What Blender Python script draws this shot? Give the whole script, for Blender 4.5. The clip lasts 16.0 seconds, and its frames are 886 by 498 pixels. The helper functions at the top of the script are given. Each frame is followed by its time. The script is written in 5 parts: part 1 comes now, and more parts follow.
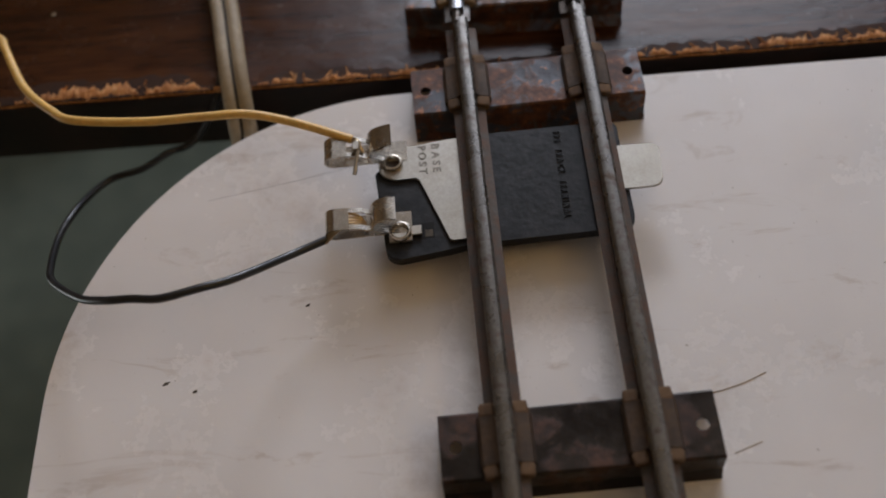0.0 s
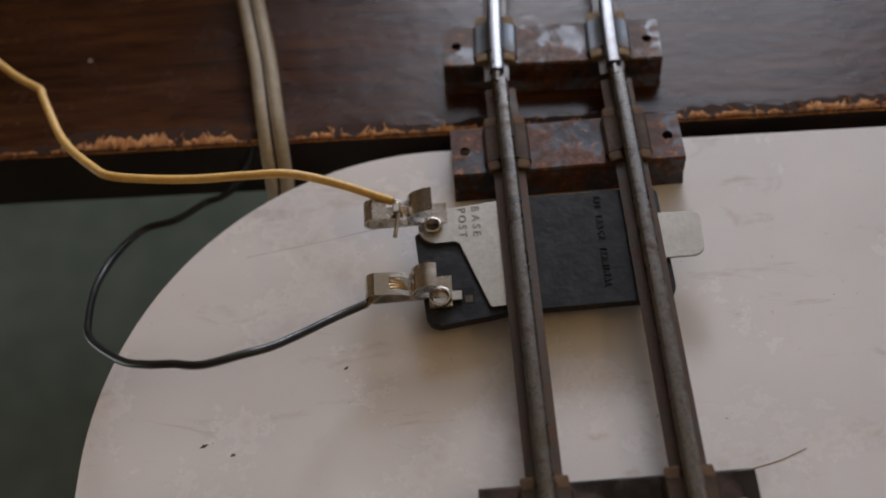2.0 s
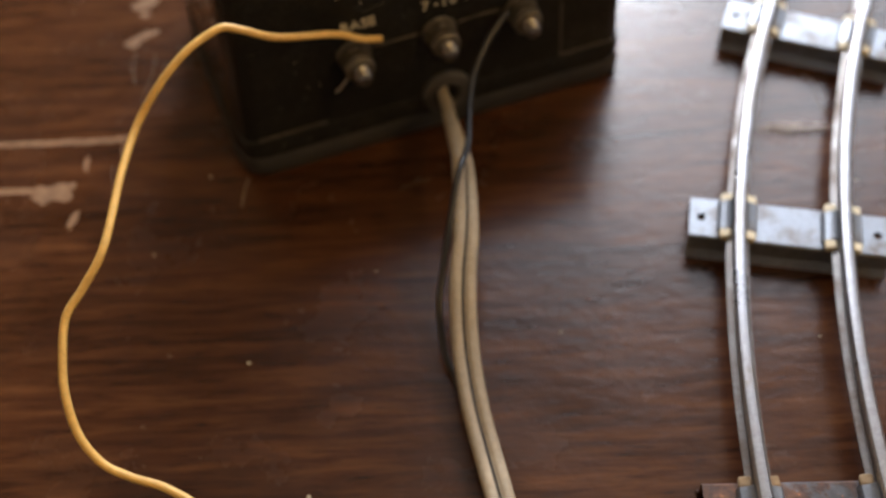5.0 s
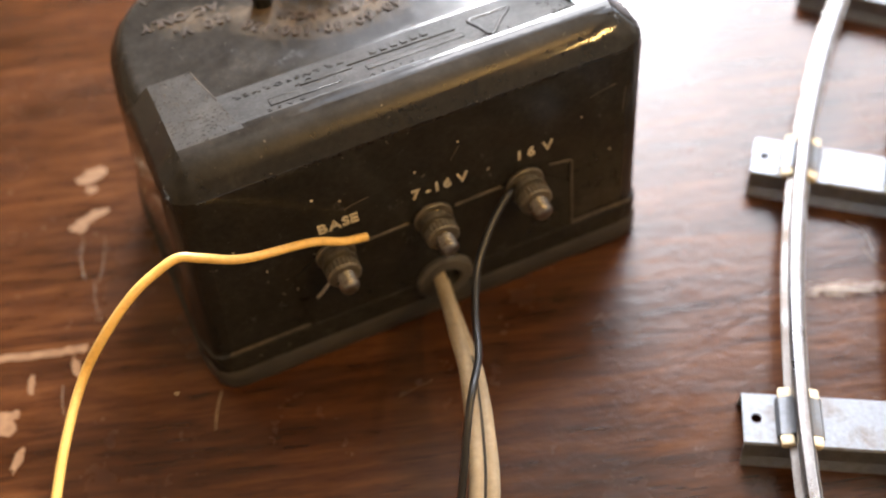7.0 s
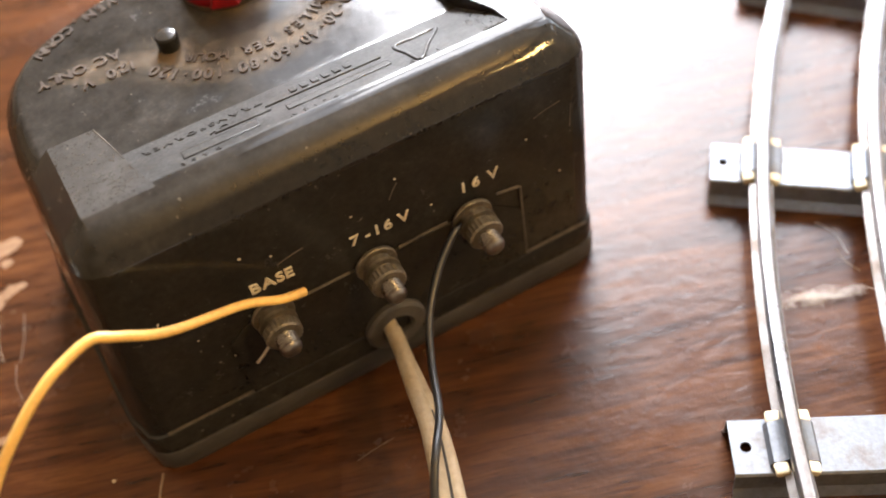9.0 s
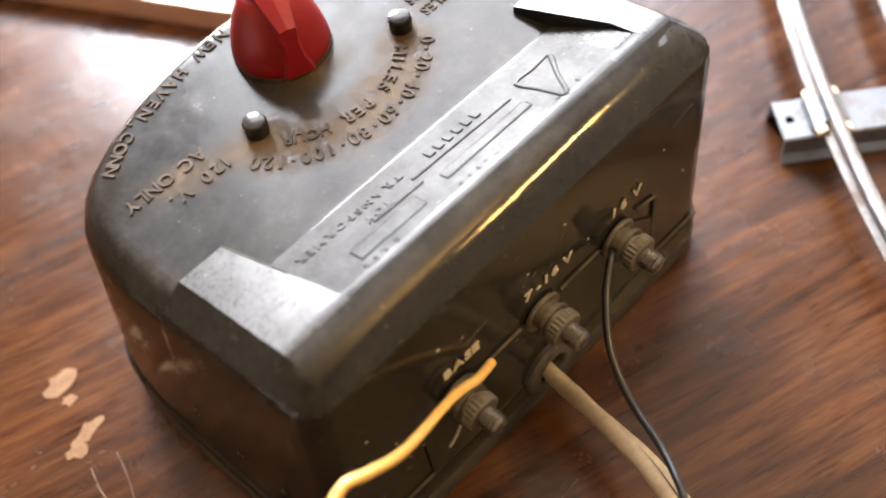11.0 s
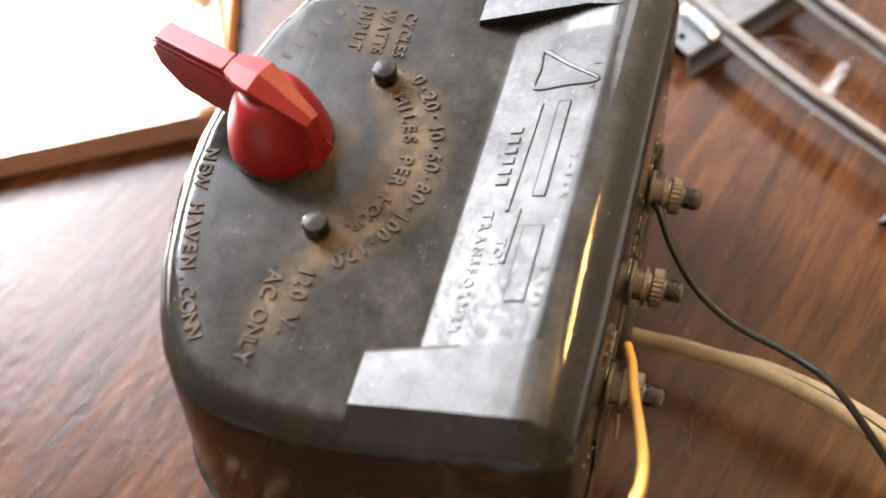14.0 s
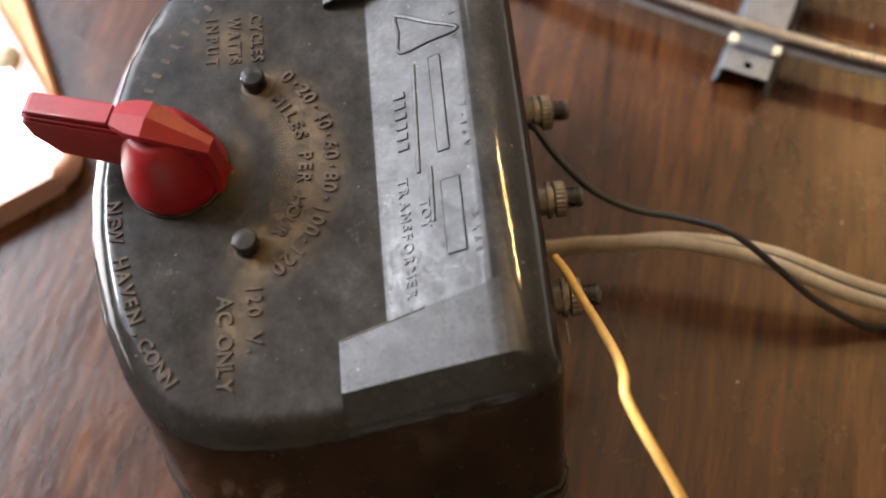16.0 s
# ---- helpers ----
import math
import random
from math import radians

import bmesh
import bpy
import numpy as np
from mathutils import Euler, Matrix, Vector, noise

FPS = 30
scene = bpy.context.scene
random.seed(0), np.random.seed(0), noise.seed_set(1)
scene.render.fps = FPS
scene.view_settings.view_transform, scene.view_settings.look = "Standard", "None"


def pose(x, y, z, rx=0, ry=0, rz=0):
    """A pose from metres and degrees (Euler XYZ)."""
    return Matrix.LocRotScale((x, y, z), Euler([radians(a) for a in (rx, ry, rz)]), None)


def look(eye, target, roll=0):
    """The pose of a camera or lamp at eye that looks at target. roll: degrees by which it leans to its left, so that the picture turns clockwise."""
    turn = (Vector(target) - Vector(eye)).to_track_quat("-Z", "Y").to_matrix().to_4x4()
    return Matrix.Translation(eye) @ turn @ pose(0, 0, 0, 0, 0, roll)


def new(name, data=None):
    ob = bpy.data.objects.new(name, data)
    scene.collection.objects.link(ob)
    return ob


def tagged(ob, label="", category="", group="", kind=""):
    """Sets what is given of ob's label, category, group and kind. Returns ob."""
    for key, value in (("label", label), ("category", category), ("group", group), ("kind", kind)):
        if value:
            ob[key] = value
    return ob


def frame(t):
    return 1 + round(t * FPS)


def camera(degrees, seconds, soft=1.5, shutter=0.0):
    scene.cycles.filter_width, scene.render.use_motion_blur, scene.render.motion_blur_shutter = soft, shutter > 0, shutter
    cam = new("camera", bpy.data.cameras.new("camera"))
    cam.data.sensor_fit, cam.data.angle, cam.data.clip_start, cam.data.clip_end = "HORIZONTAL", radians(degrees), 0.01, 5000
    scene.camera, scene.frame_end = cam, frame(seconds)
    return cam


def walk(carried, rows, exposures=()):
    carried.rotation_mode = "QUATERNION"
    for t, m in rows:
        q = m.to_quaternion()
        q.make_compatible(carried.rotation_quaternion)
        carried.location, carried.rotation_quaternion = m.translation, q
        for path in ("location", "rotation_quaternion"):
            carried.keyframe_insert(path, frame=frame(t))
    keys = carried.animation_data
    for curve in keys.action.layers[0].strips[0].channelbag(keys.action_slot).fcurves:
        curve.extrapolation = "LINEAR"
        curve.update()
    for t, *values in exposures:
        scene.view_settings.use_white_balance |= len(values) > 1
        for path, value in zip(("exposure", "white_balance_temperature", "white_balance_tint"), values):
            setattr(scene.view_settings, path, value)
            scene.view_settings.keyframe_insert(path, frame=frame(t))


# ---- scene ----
cam = camera(46.37, 16.0, soft=1.9)
# a close-up lens at a wide stop
cam.data.dof.use_dof, cam.data.dof.focus_distance, cam.data.dof.aperture_fstop = True, 0.195, 9.5
PATH = [
    (0, (0.00896, -0.00381, 0.16516), (-0.01530, 0.16082, -0.08446), -7.53),
    (0.5, (0.00888, -0.00279, 0.16507), (-0.01479, 0.16120, -0.08503), -7.26),
    (1, (0.00779, -0.00121, 0.16593), (-0.01606, 0.16389, -0.08341), -6.95),
    (1.5, (0.00713, 0.00217, 0.16831), (-0.01786, 0.16671, -0.08129), -7.11),
    (2, (0.00122, 0.00596, 0.17207), (-0.02291, 0.17118, -0.07717), -6.41),
    (2.5, (-0.00996, 0.01376, 0.17760), (-0.03358, 0.17847, -0.07203), -5.90),
    (3, (-0.02228, 0.02652, 0.18266), (-0.04414, 0.18944, -0.06830), -5.82),
    (3.5, (-0.03419, 0.04372, 0.19040), (-0.05497, 0.20614, -0.06096), -5.25),
    (4, (-0.04375, 0.06057, 0.19851), (-0.06491, 0.22340, -0.05256), -5.15),
    (4.5, (-0.04717, 0.07692, 0.20788), (-0.07421, 0.24321, -0.04034), -6.62),
    (5, (-0.05461, 0.08739, 0.21296), (-0.07850, 0.26075, -0.03071), -5.85),
    (5.2, (-0.05622, 0.09571, 0.21731), (-0.08151, 0.26943, -0.02596), -6.97),
    (7.3, (-0.06185, 0.14414, 0.20196), (-0.07951, 0.32786, -0.03455), -8.07),
    (7.5, (-0.05744, 0.14175, 0.19850), (-0.08283, 0.32759, -0.03563), -9.75),
    (8, (-0.05454, 0.14337, 0.19162), (-0.08349, 0.33270, -0.03928), -9.43),
    (8.2, (-0.0540, 0.1460, 0.1910), (-0.0707, 0.2736, 0.0379), -9.90),
    (10.3, (-0.09574, 0.18150, 0.20068), (-0.06887, 0.34777, -0.04757), -8.81),
    (10.5, (-0.10371, 0.18632, 0.19986), (-0.07084, 0.35149, -0.04841), -9.45),
    (11, (-0.11683, 0.19579, 0.20236), (-0.07411, 0.35600, -0.04765), -10.32),
    (11.5, (-0.12615, 0.20591, 0.20065), (-0.07846, 0.36132, -0.05149), -11.22),
    (12, (-0.12860, 0.21384, 0.20369), (-0.07036, 0.36294, -0.05003), -11.97),
    (12.5, (-0.13850, 0.22432, 0.20296), (-0.06219, 0.36015, -0.05342), -10.15),
    (13, (-0.15155, 0.23560, 0.20719), (-0.05970, 0.36196, -0.04893), -7.52),
    (13.5, (-0.16141, 0.24014, 0.20929), (-0.05982, 0.36186, -0.04539), -7.72),
    (14, (-0.16788, 0.24372, 0.21273), (-0.05884, 0.34994, -0.04578), -7.70),
    (14.5, (-0.16867, 0.24943, 0.21241), (-0.05142, 0.33993, -0.04848), -7.44),
    (15, (-0.16968, 0.25723, 0.21826), (-0.05006, 0.33559, -0.04546), -7.44),
    (15.5, (-0.17476, 0.26017, 0.22099), (-0.05378, 0.33272, -0.04378), -9.37),
    (16, (-0.17935, 0.26053, 0.22350), (-0.05674, 0.31395, -0.04504), -7.70),
]
EXPOSURES = [(0.0, -0.60, 6200, 10), (3.0, -0.66, 6200, 10), (4.2, 0.04, 6300, 9), (5.2, 0.9, 6450, 10), (7.5, 1.97, 6650, 10), (10.5, 2.12, 6650, 10), (12.5, 2.05, 6650, 10), (14.0, 2.06, 6600, 10), (14.8, 1.98, 6600, 10), (15.5, 1.83, 6500, 10), (16.0, 1.36, 6400, 10)]
walk(cam, [(t, look(eye, target, roll)) for t, eye, target, roll in PATH], EXPOSURES)

# ---- light ----
world = bpy.data.worlds.new("sky")
scene.world = world
world.use_nodes = True
wn = world.node_tree.nodes
sky = wn.new("ShaderNodeTexSky")
sky.sky_type, sky.sun_disc = "NISHITA", False
sky.sun_elevation, sky.sun_rotation = radians(35), radians(200)
world.node_tree.links.new(sky.outputs[0], wn["Background"].inputs[0])
wn["Background"].inputs[1].default_value = 0.12


def window_light(name, x, z, w, h, y, watts, color):
    """An area lamp in a wall's opening, facing -y until it is turned."""
    lamp = bpy.data.lights.new(name, "AREA")
    lamp.shape, lamp.size, lamp.size_y = "RECTANGLE", w, h
    lamp.energy, lamp.color = watts, color
    ob = new(name, lamp)
    ob.matrix_world = look((x, y, z), (x, y - 1, z))
    return ob


WIN_X, WIN_Z, WIN_W, WIN_H, WALL_Y = 0.33, 0.86, 1.32, 1.46, 1.10
SKYLIGHT = (0.955, 0.97, 1.035)
window_light("window_sky_light", WIN_X, WIN_Z, WIN_W - 0.08, WIN_H - 0.08, WALL_Y + 0.04, 4.6, SKYLIGHT)
# two lamps added over the same pane: a brighter middle and a small key
window_light("window_middle_light", 0.19, 0.76, 0.64, 0.86, WALL_Y + 0.035, 7.2, SKYLIGHT)
window_light("window_key_light", -0.03, 0.50, 0.28, 0.22, WALL_Y + 0.03, 8.4, SKYLIGHT)
# warm source out of view on the right, assumed to be a window
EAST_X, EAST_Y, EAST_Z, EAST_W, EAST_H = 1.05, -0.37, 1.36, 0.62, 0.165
warm = window_light("warm_side_light", EAST_X + 0.03, EAST_Z, EAST_W - 0.1, EAST_H - 0.1, EAST_Y, 16.0, (1.0, 0.63, 0.22))
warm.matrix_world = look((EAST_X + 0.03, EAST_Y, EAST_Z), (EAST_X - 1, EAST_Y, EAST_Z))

# added lamp near the corner that brightens the table and board on the right
HIGH_Y, HIGH_Z, HIGH_W, HIGH_H = 0.70, 1.28, 0.52, 0.46
high = window_light("corner_fill_light", EAST_X + 0.03, HIGH_Z, HIGH_W - 0.08, HIGH_H - 0.08, HIGH_Y, 1.0, SKYLIGHT)
high.matrix_world = look((EAST_X + 0.03, HIGH_Y, HIGH_Z), (EAST_X - 1, HIGH_Y, HIGH_Z))

# lamp added below table height, only to brighten the carpet
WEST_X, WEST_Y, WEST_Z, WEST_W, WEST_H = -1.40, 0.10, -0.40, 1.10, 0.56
low = window_light("floor_fill_light", WEST_X - 0.03, WEST_Z, WEST_W - 0.1, WEST_H - 0.1, WEST_Y, 5.5, (0.97, 1.0, 0.96))
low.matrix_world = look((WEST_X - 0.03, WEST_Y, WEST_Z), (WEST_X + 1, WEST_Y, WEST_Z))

# ---- geometry helpers: every shape is (points in millimetres, faces) ----
MM = 0.001


def geo_bm(bm):
    g = ([tuple(v.co) for v in bm.verts], None)
    bm.verts.index_update()
    g = (g[0], [tuple(v.index for v in f.verts) for f in bm.faces])
    bm.free()
    return g


def join(*geos):
    vs, fs = [], []
    for v, f in geos:
        n = len(vs)
        vs += list(v)
        fs += [tuple(i + n for i in face) for face in f]
    return vs, fs


def moved(geo, m):
    return [tuple(m @ Vector(v)) for v in geo[0]], geo[1]


def shift(x=0, y=0, z=0, rx=0, ry=0, rz=0):
    return pose(x, y, z, rx, ry, rz)


def block(x0, x1, y0, y1, z0, z1, bevel=0.0, seg=2):
    bm = bmesh.new()
    bmesh.ops.create_cube(bm, size=1)
    for v in bm.verts:
        v.co = ((x0 + x1) / 2 + v.co.x * (x1 - x0), (y0 + y1) / 2 + v.co.y * (y1 - y0), (z0 + z1) / 2 + v.co.z * (z1 - z0))
    if bevel:
        bmesh.ops.bevel(bm, geom=list(bm.edges), offset=bevel, segments=seg, affect="EDGES", profile=0.5)
    return geo_bm(bm)


def prism(points, z0, z1, bevel=0.0, seg=2):
    """A plate with the outline points, its rims bevelled."""
    bm = bmesh.new()
    low = [bm.verts.new((x, y, z0)) for x, y in points]
    top = [bm.verts.new((x, y, z1)) for x, y in points]
    n = len(points)
    bm.faces.new(low[::-1])
    bm.faces.new(top)
    for i in range(n):
        bm.faces.new((low[i], low[(i + 1) % n], top[(i + 1) % n], top[i]))
    if bevel:
        rim = [e for e in bm.edges if abs(e.verts[0].co.z - e.verts[1].co.z) < 1e-6]
        bmesh.ops.bevel(bm, geom=rim, offset=bevel, segments=seg, affect="EDGES", profile=0.5)
    return geo_bm(bm)


def rounded(corners, r, n=6):
    """The outline with its corners rounded by r."""
    out = []
    k = len(corners)
    for i in range(k):
        p, a, b = Vector(corners[i]), Vector(corners[i - 1]), Vector(corners[(i + 1) % k])
        da, db = (a - p).normalized(), (b - p).normalized()
        half = math.acos(max(-1, min(1, da.dot(db)))) / 2
        rr = r[i] if isinstance(r, (list, tuple)) else r
        cut = min(rr / math.tan(half), (a - p).length * 0.48, (b - p).length * 0.48)
        rad = cut * math.tan(half)
        mid = p + (da + db).normalized() * (rad / math.sin(half))
        s, e = p + da * cut - mid, p + db * cut - mid
        turn = s.angle_signed(e)
        for j in range(n + 1):
            q = -turn * j / n
            out.append((mid.x + s.x * math.cos(q) - s.y * math.sin(q), mid.y + s.x * math.sin(q) + s.y * math.cos(q)))
    return out


def lathe(profile, n=24, flute=None):
    """Turns (radius, height) round the z axis, closed at both ends."""
    vs, fs = [], []
    for k, (r, z) in enumerate(profile):
        for i in range(n):
            a = 2 * math.pi * i / n
            rr = r * (flute(k, i) if flute else 1)
            vs.append((rr * math.cos(a), rr * math.sin(a), z))
    for k in range(len(profile) - 1):
        for i in range(n):
            j = (i + 1) % n
            fs.append((k * n + i, k * n + j, (k + 1) * n + j, (k + 1) * n + i))
    fs.append(tuple(range(n))[::-1])
    fs.append(tuple(range((len(profile) - 1) * n, len(profile) * n)))
    return vs, fs


def smooth_path(points, step=8):
    pts = [Vector(p) for p in points]
    pts = [2 * pts[0] - pts[1]] + pts + [2 * pts[-1] - pts[-2]]
    out = []
    for i in range(1, len(pts) - 2):
        a, b, c, d = pts[i - 1 : i + 3]
        for j in range(step):
            t = j / step
            out.append(0.5 * (2 * b + (c - a) * t + (2 * a - 5 * b + 4 * c - d) * t * t + (3 * b - a - 3 * c + d) * t**3))
    return out + [pts[-2]]


def sweep(path, profile, up=(0, 0, 1), caps=True, roll=None):
    """Draws the closed profile (across, up) along the path."""
    vs, fs, n = [], [], len(profile)
    for i, p in enumerate(path):
        d = (path[min(i + 1, len(path) - 1)] - path[max(i - 1, 0)]).normalized()
        side = d.cross(Vector(up))
        side = side.normalized() if side.length > 1e-4 else Vector((1, 0, 0))
        lift = side.cross(d).normalized()
        if roll:
            c, s = math.cos(roll(i)), math.sin(roll(i))
            side, lift = side * c + lift * s, lift * c - side * s
        vs += [tuple(p + side * a + lift * b) for a, b in profile]
    for i in range(len(path) - 1):
        for j in range(n):
            k = (j + 1) % n
            fs.append((i * n + j, i * n + k, (i + 1) * n + k, (i + 1) * n + j))
    if caps:
        fs.append(tuple(range(n))[::-1])
        fs.append(tuple(range(len(vs) - n, len(vs))))
    return vs, fs


def tube(points, r, n=10, step=8):
    """A round wire through the points, its frame carried along without a twist."""
    path = smooth_path(points, step)
    vs, fs = [], []
    side = None
    for i, p in enumerate(path):
        d = (path[min(i + 1, len(path) - 1)] - path[max(i - 1, 0)]).normalized()
        if side is None:
            side = d.orthogonal().normalized()
        side = (side - d * side.dot(d)).normalized()
        other = d.cross(side)
        vs += [tuple(p + r * (side * math.cos(2 * math.pi * k / n) + other * math.sin(2 * math.pi * k / n))) for k in range(n)]
    for i in range(len(path) - 1):
        for k in range(n):
            j = (k + 1) % n
            fs.append((i * n + k, i * n + j, (i + 1) * n + j, (i + 1) * n + k))
    fs.append(tuple(range(n))[::-1])
    fs.append(tuple(range(len(vs) - n, len(vs))))
    return vs, fs


def mesh_of(name, geo, material, angle=40):
    me = bpy.data.meshes.new(name)
    me.from_pydata([(x * MM, y * MM, z * MM) for x, y, z in geo[0]], [], geo[1])
    me.update()
    bm = bmesh.new()
    bm.from_mesh(me)
    bmesh.ops.recalc_face_normals(bm, faces=list(bm.faces))
    areas = sorted(f.calc_area() for f in bm.faces)
    wide = 6 * areas[len(areas) // 2] if len(areas) < 900 else 1e9
    for f in bm.faces:
        f.smooth = angle > 0 and f.calc_area() < wide and len(f.verts) < 9
    for e in bm.edges:
        e.smooth = not (len(e.link_faces) == 2 and e.calc_face_angle(0) > radians(angle))
    bm.to_mesh(me)
    bm.free()
    me.materials.append(material)
    return me


def part(name, geo, material, parent, label="", m=None, angle=40, kind=""):
    ob = new(name, geo if isinstance(geo, bpy.types.Mesh) else mesh_of(name, geo, material, angle))
    ob.parent = parent
    if m is not None:
        ob.matrix_basis = m
    return tagged(ob, label, kind=kind)


def thing(name, label, category, m=None, group="", kind=""):
    ob = new(name)
    ob.empty_display_size = 0.01
    if m is not None:
        ob.matrix_basis = m
    return tagged(ob, label, category, group, kind)


def solid(name, geo, material, label, category="", m=None, group="", kind="", angle=40):
    ob = new(name, mesh_of(name, geo, material, angle))
    if m is not None:
        ob.matrix_basis = m
    return tagged(ob, label, category, group, kind)


glyphs = {}


def glyph(ch, size, depth):
    """One character in Blender's own font as a solid, centred across, standing on y = 0."""
    key = (ch, size, depth)
    if key not in glyphs:
        cu = bpy.data.curves.new("glyph", "FONT")
        cu.body, cu.size, cu.extrude, cu.resolution_u = ch, size, depth / 2, 3
        cu.offset = 0.02 * size
        ob = bpy.data.objects.new("glyph", cu)
        scene.collection.objects.link(ob)
        bpy.context.view_layer.update()
        me = ob.evaluated_get(bpy.context.evaluated_depsgraph_get()).to_mesh()
        vs = [tuple(v.co) for v in me.vertices]
        fs = [tuple(p.vertices) for p in me.polygons]
        x0, x1 = (min(v[0] for v in vs), max(v[0] for v in vs)) if vs else (0, 0)
        vs = [(x - (x0 + x1) / 2, y, z + depth / 2) for x, y, z in vs]
        bpy.data.objects.remove(ob)
        bpy.data.curves.remove(cu)
        glyphs[key] = (vs, fs), x1 - x0
    return glyphs[key]


def line_text(words, size, depth, length=None, gap=0.22, narrow=1.0):
    """A line of raised characters along x, centred on the origin."""
    wide = []
    for ch in words:
        wide.append(size * 0.35 if ch == " " else glyph(ch, size, depth)[1] * narrow)
    total = sum(wide) + gap * size * (len(words) - 1)
    extra = (length - total) / max(1, len(words) - 1) if length else 0
    x, out = -(length or total) / 2, []
    for ch, w in zip(words, wide):
        if ch != " ":
            out.append(moved(glyph(ch, size, depth)[0], Matrix.Translation((x + w / 2, 0, 0)) @ Matrix.Diagonal((narrow, 1, 1, 1))))
        x += w + gap * size + extra
    return join(*out)


# ---- materials ----
def nodes_of(name):
    m = bpy.data.materials.new(name)
    m.use_nodes = True
    return m, m.node_tree.nodes, m.node_tree.links, m.node_tree.nodes["Principled BSDF"]


def noise_node(n, l, coord, scale, detail=4, rough=0.55, stretch=None, distort=0.0):
    if stretch:
        mp = n.new("ShaderNodeMapping")
        mp.inputs["Scale"].default_value = stretch
        l.new(coord, mp.inputs[0])
        coord = mp.outputs[0]
    t = n.new("ShaderNodeTexNoise")
    t.inputs["Scale"].default_value, t.inputs["Detail"].default_value = scale, detail
    t.inputs["Roughness"].default_value, t.inputs["Distortion"].default_value = rough, distort
    l.new(coord, t.inputs["Vector"])
    return t.outputs["Fac"]


def ramp_node(n, l, fac, stops):
    r = n.new("ShaderNodeValToRGB")
    while len(r.color_ramp.elements) < len(stops):
        r.color_ramp.elements.new(0.5)
    for e, (p, c) in zip(r.color_ramp.elements, stops):
        e.position, e.color = p, (*c, 1) if len(c) == 3 else c
    l.new(fac, r.inputs[0])
    return r.outputs[0]


def mix_node(n, l, fac, a, b, mode="MIX"):
    x = n.new("ShaderNodeMix")
    x.data_type, x.blend_type = "RGBA", mode
    for sock, v in ((x.inputs[0], fac), (x.inputs[6], a), (x.inputs[7], b)):
        if isinstance(v, (int, float)):
            sock.default_value = v
        elif isinstance(v, tuple):
            sock.default_value = (*v, 1)
        else:
            l.new(v, sock)
    return x.outputs[2]


def bump_node(n, l, height, strength, distance, normal=None):
    b = n.new("ShaderNodeBump")
    b.inputs["Strength"].default_value, b.inputs["Distance"].default_value = strength, distance
    l.new(height, b.inputs["Height"])
    if normal is not None:
        l.new(normal, b.inputs["Normal"])
    return b.outputs[0]


def surface(name, base, second, patch=(0.45, 0.6), scale=120, fine=900, metal=0.0, rough=(0.35, 0.55), bump=0.25, depth=0.0003, second_metal=None, spec=0.5, grain_low=0.72):
    """Two tones laid over each other in patches, with a fine grain in tone, gloss and relief."""
    m, n, l, p = nodes_of(name)
    co = n.new("ShaderNodeTexCoord").outputs["Object"]
    big, small = noise_node(n, l, co, scale, 6, 0.65), noise_node(n, l, co, fine, 4, 0.6)
    mask = ramp_node(n, l, big, [(patch[0], (0, 0, 0)), (patch[1], (1, 1, 1))])
    col = mix_node(n, l, mask, base, second)
    grain = ramp_node(n, l, small, [(0.25, (grain_low,) * 3), (0.75, (1.0, 1.0, 1.0))])
    l.new(mix_node(n, l, 1.0, col, grain, "MULTIPLY"), p.inputs["Base Color"])
    l.new(ramp_node(n, l, big, [(0.3, (rough[0],) * 3), (0.7, (rough[1],) * 3)]), p.inputs["Roughness"])
    if second_metal is None:
        p.inputs["Metallic"].default_value = metal
    else:
        l.new(ramp_node(n, l, big, [(patch[0], (metal,) * 3), (patch[1], (second_metal,) * 3)]), p.inputs["Metallic"])
    p.inputs["Specular IOR Level"].default_value = spec
    l.new(bump_node(n, l, small, bump, depth), p.inputs["Normal"])
    return m


def rusted(name, steel, spread, rust, drops, rough):
    """Tinplate with spreading brown rust, dark stains and small raised drops of orange rust."""
    m, n, l, p = nodes_of(name)
    co = n.new("ShaderNodeTexCoord").outputs["Object"]
    patch = noise_node(n, l, co, 95, 9, 0.68, None, 0.6)
    stain = noise_node(n, l, co, 60, 6, 0.6)
    spot = noise_node(n, l, co, 520, 5, 0.62)
    rusty = ramp_node(n, l, patch, [(spread - 0.035, (0, 0, 0)), (spread + 0.035, (1, 1, 1))])
    drop = ramp_node(n, l, spot, [(drops, (0, 0, 0)), (drops + 0.05, (1, 1, 1))])
    shade = ramp_node(n, l, stain, [(0.36, (0.42, 0.38, 0.36)), (0.60, (1.15, 1.15, 1.15))])
    brown = mix_node(n, l, ramp_node(n, l, spot, [(0.40, (0, 0, 0)), (0.58, (1, 1, 1))]), tuple(0.45 * c for c in rust), rust)
    col = mix_node(n, l, 1.0, mix_node(n, l, rusty, steel, brown), shade, "MULTIPLY")
    l.new(mix_node(n, l, drop, col, (0.26, 0.095, 0.030)), p.inputs["Base Color"])
    bare = mix_node(n, l, rusty, (0.85, 0.85, 0.85), (0.04, 0.04, 0.04))
    l.new(mix_node(n, l, drop, bare, (0.0, 0.0, 0.0)), p.inputs["Metallic"])
    worn = ramp_node(n, l, spot, [(0.3, (rough,) * 3), (0.7, (rough + 0.16,) * 3)])
    l.new(mix_node(n, l, rusty, worn, (0.62, 0.62, 0.62)), p.inputs["Roughness"])
    b = bump_node(n, l, rusty, 0.20, 0.0002)
    l.new(bump_node(n, l, spot, 0.45, 0.00025, b), p.inputs["Normal"])
    return m


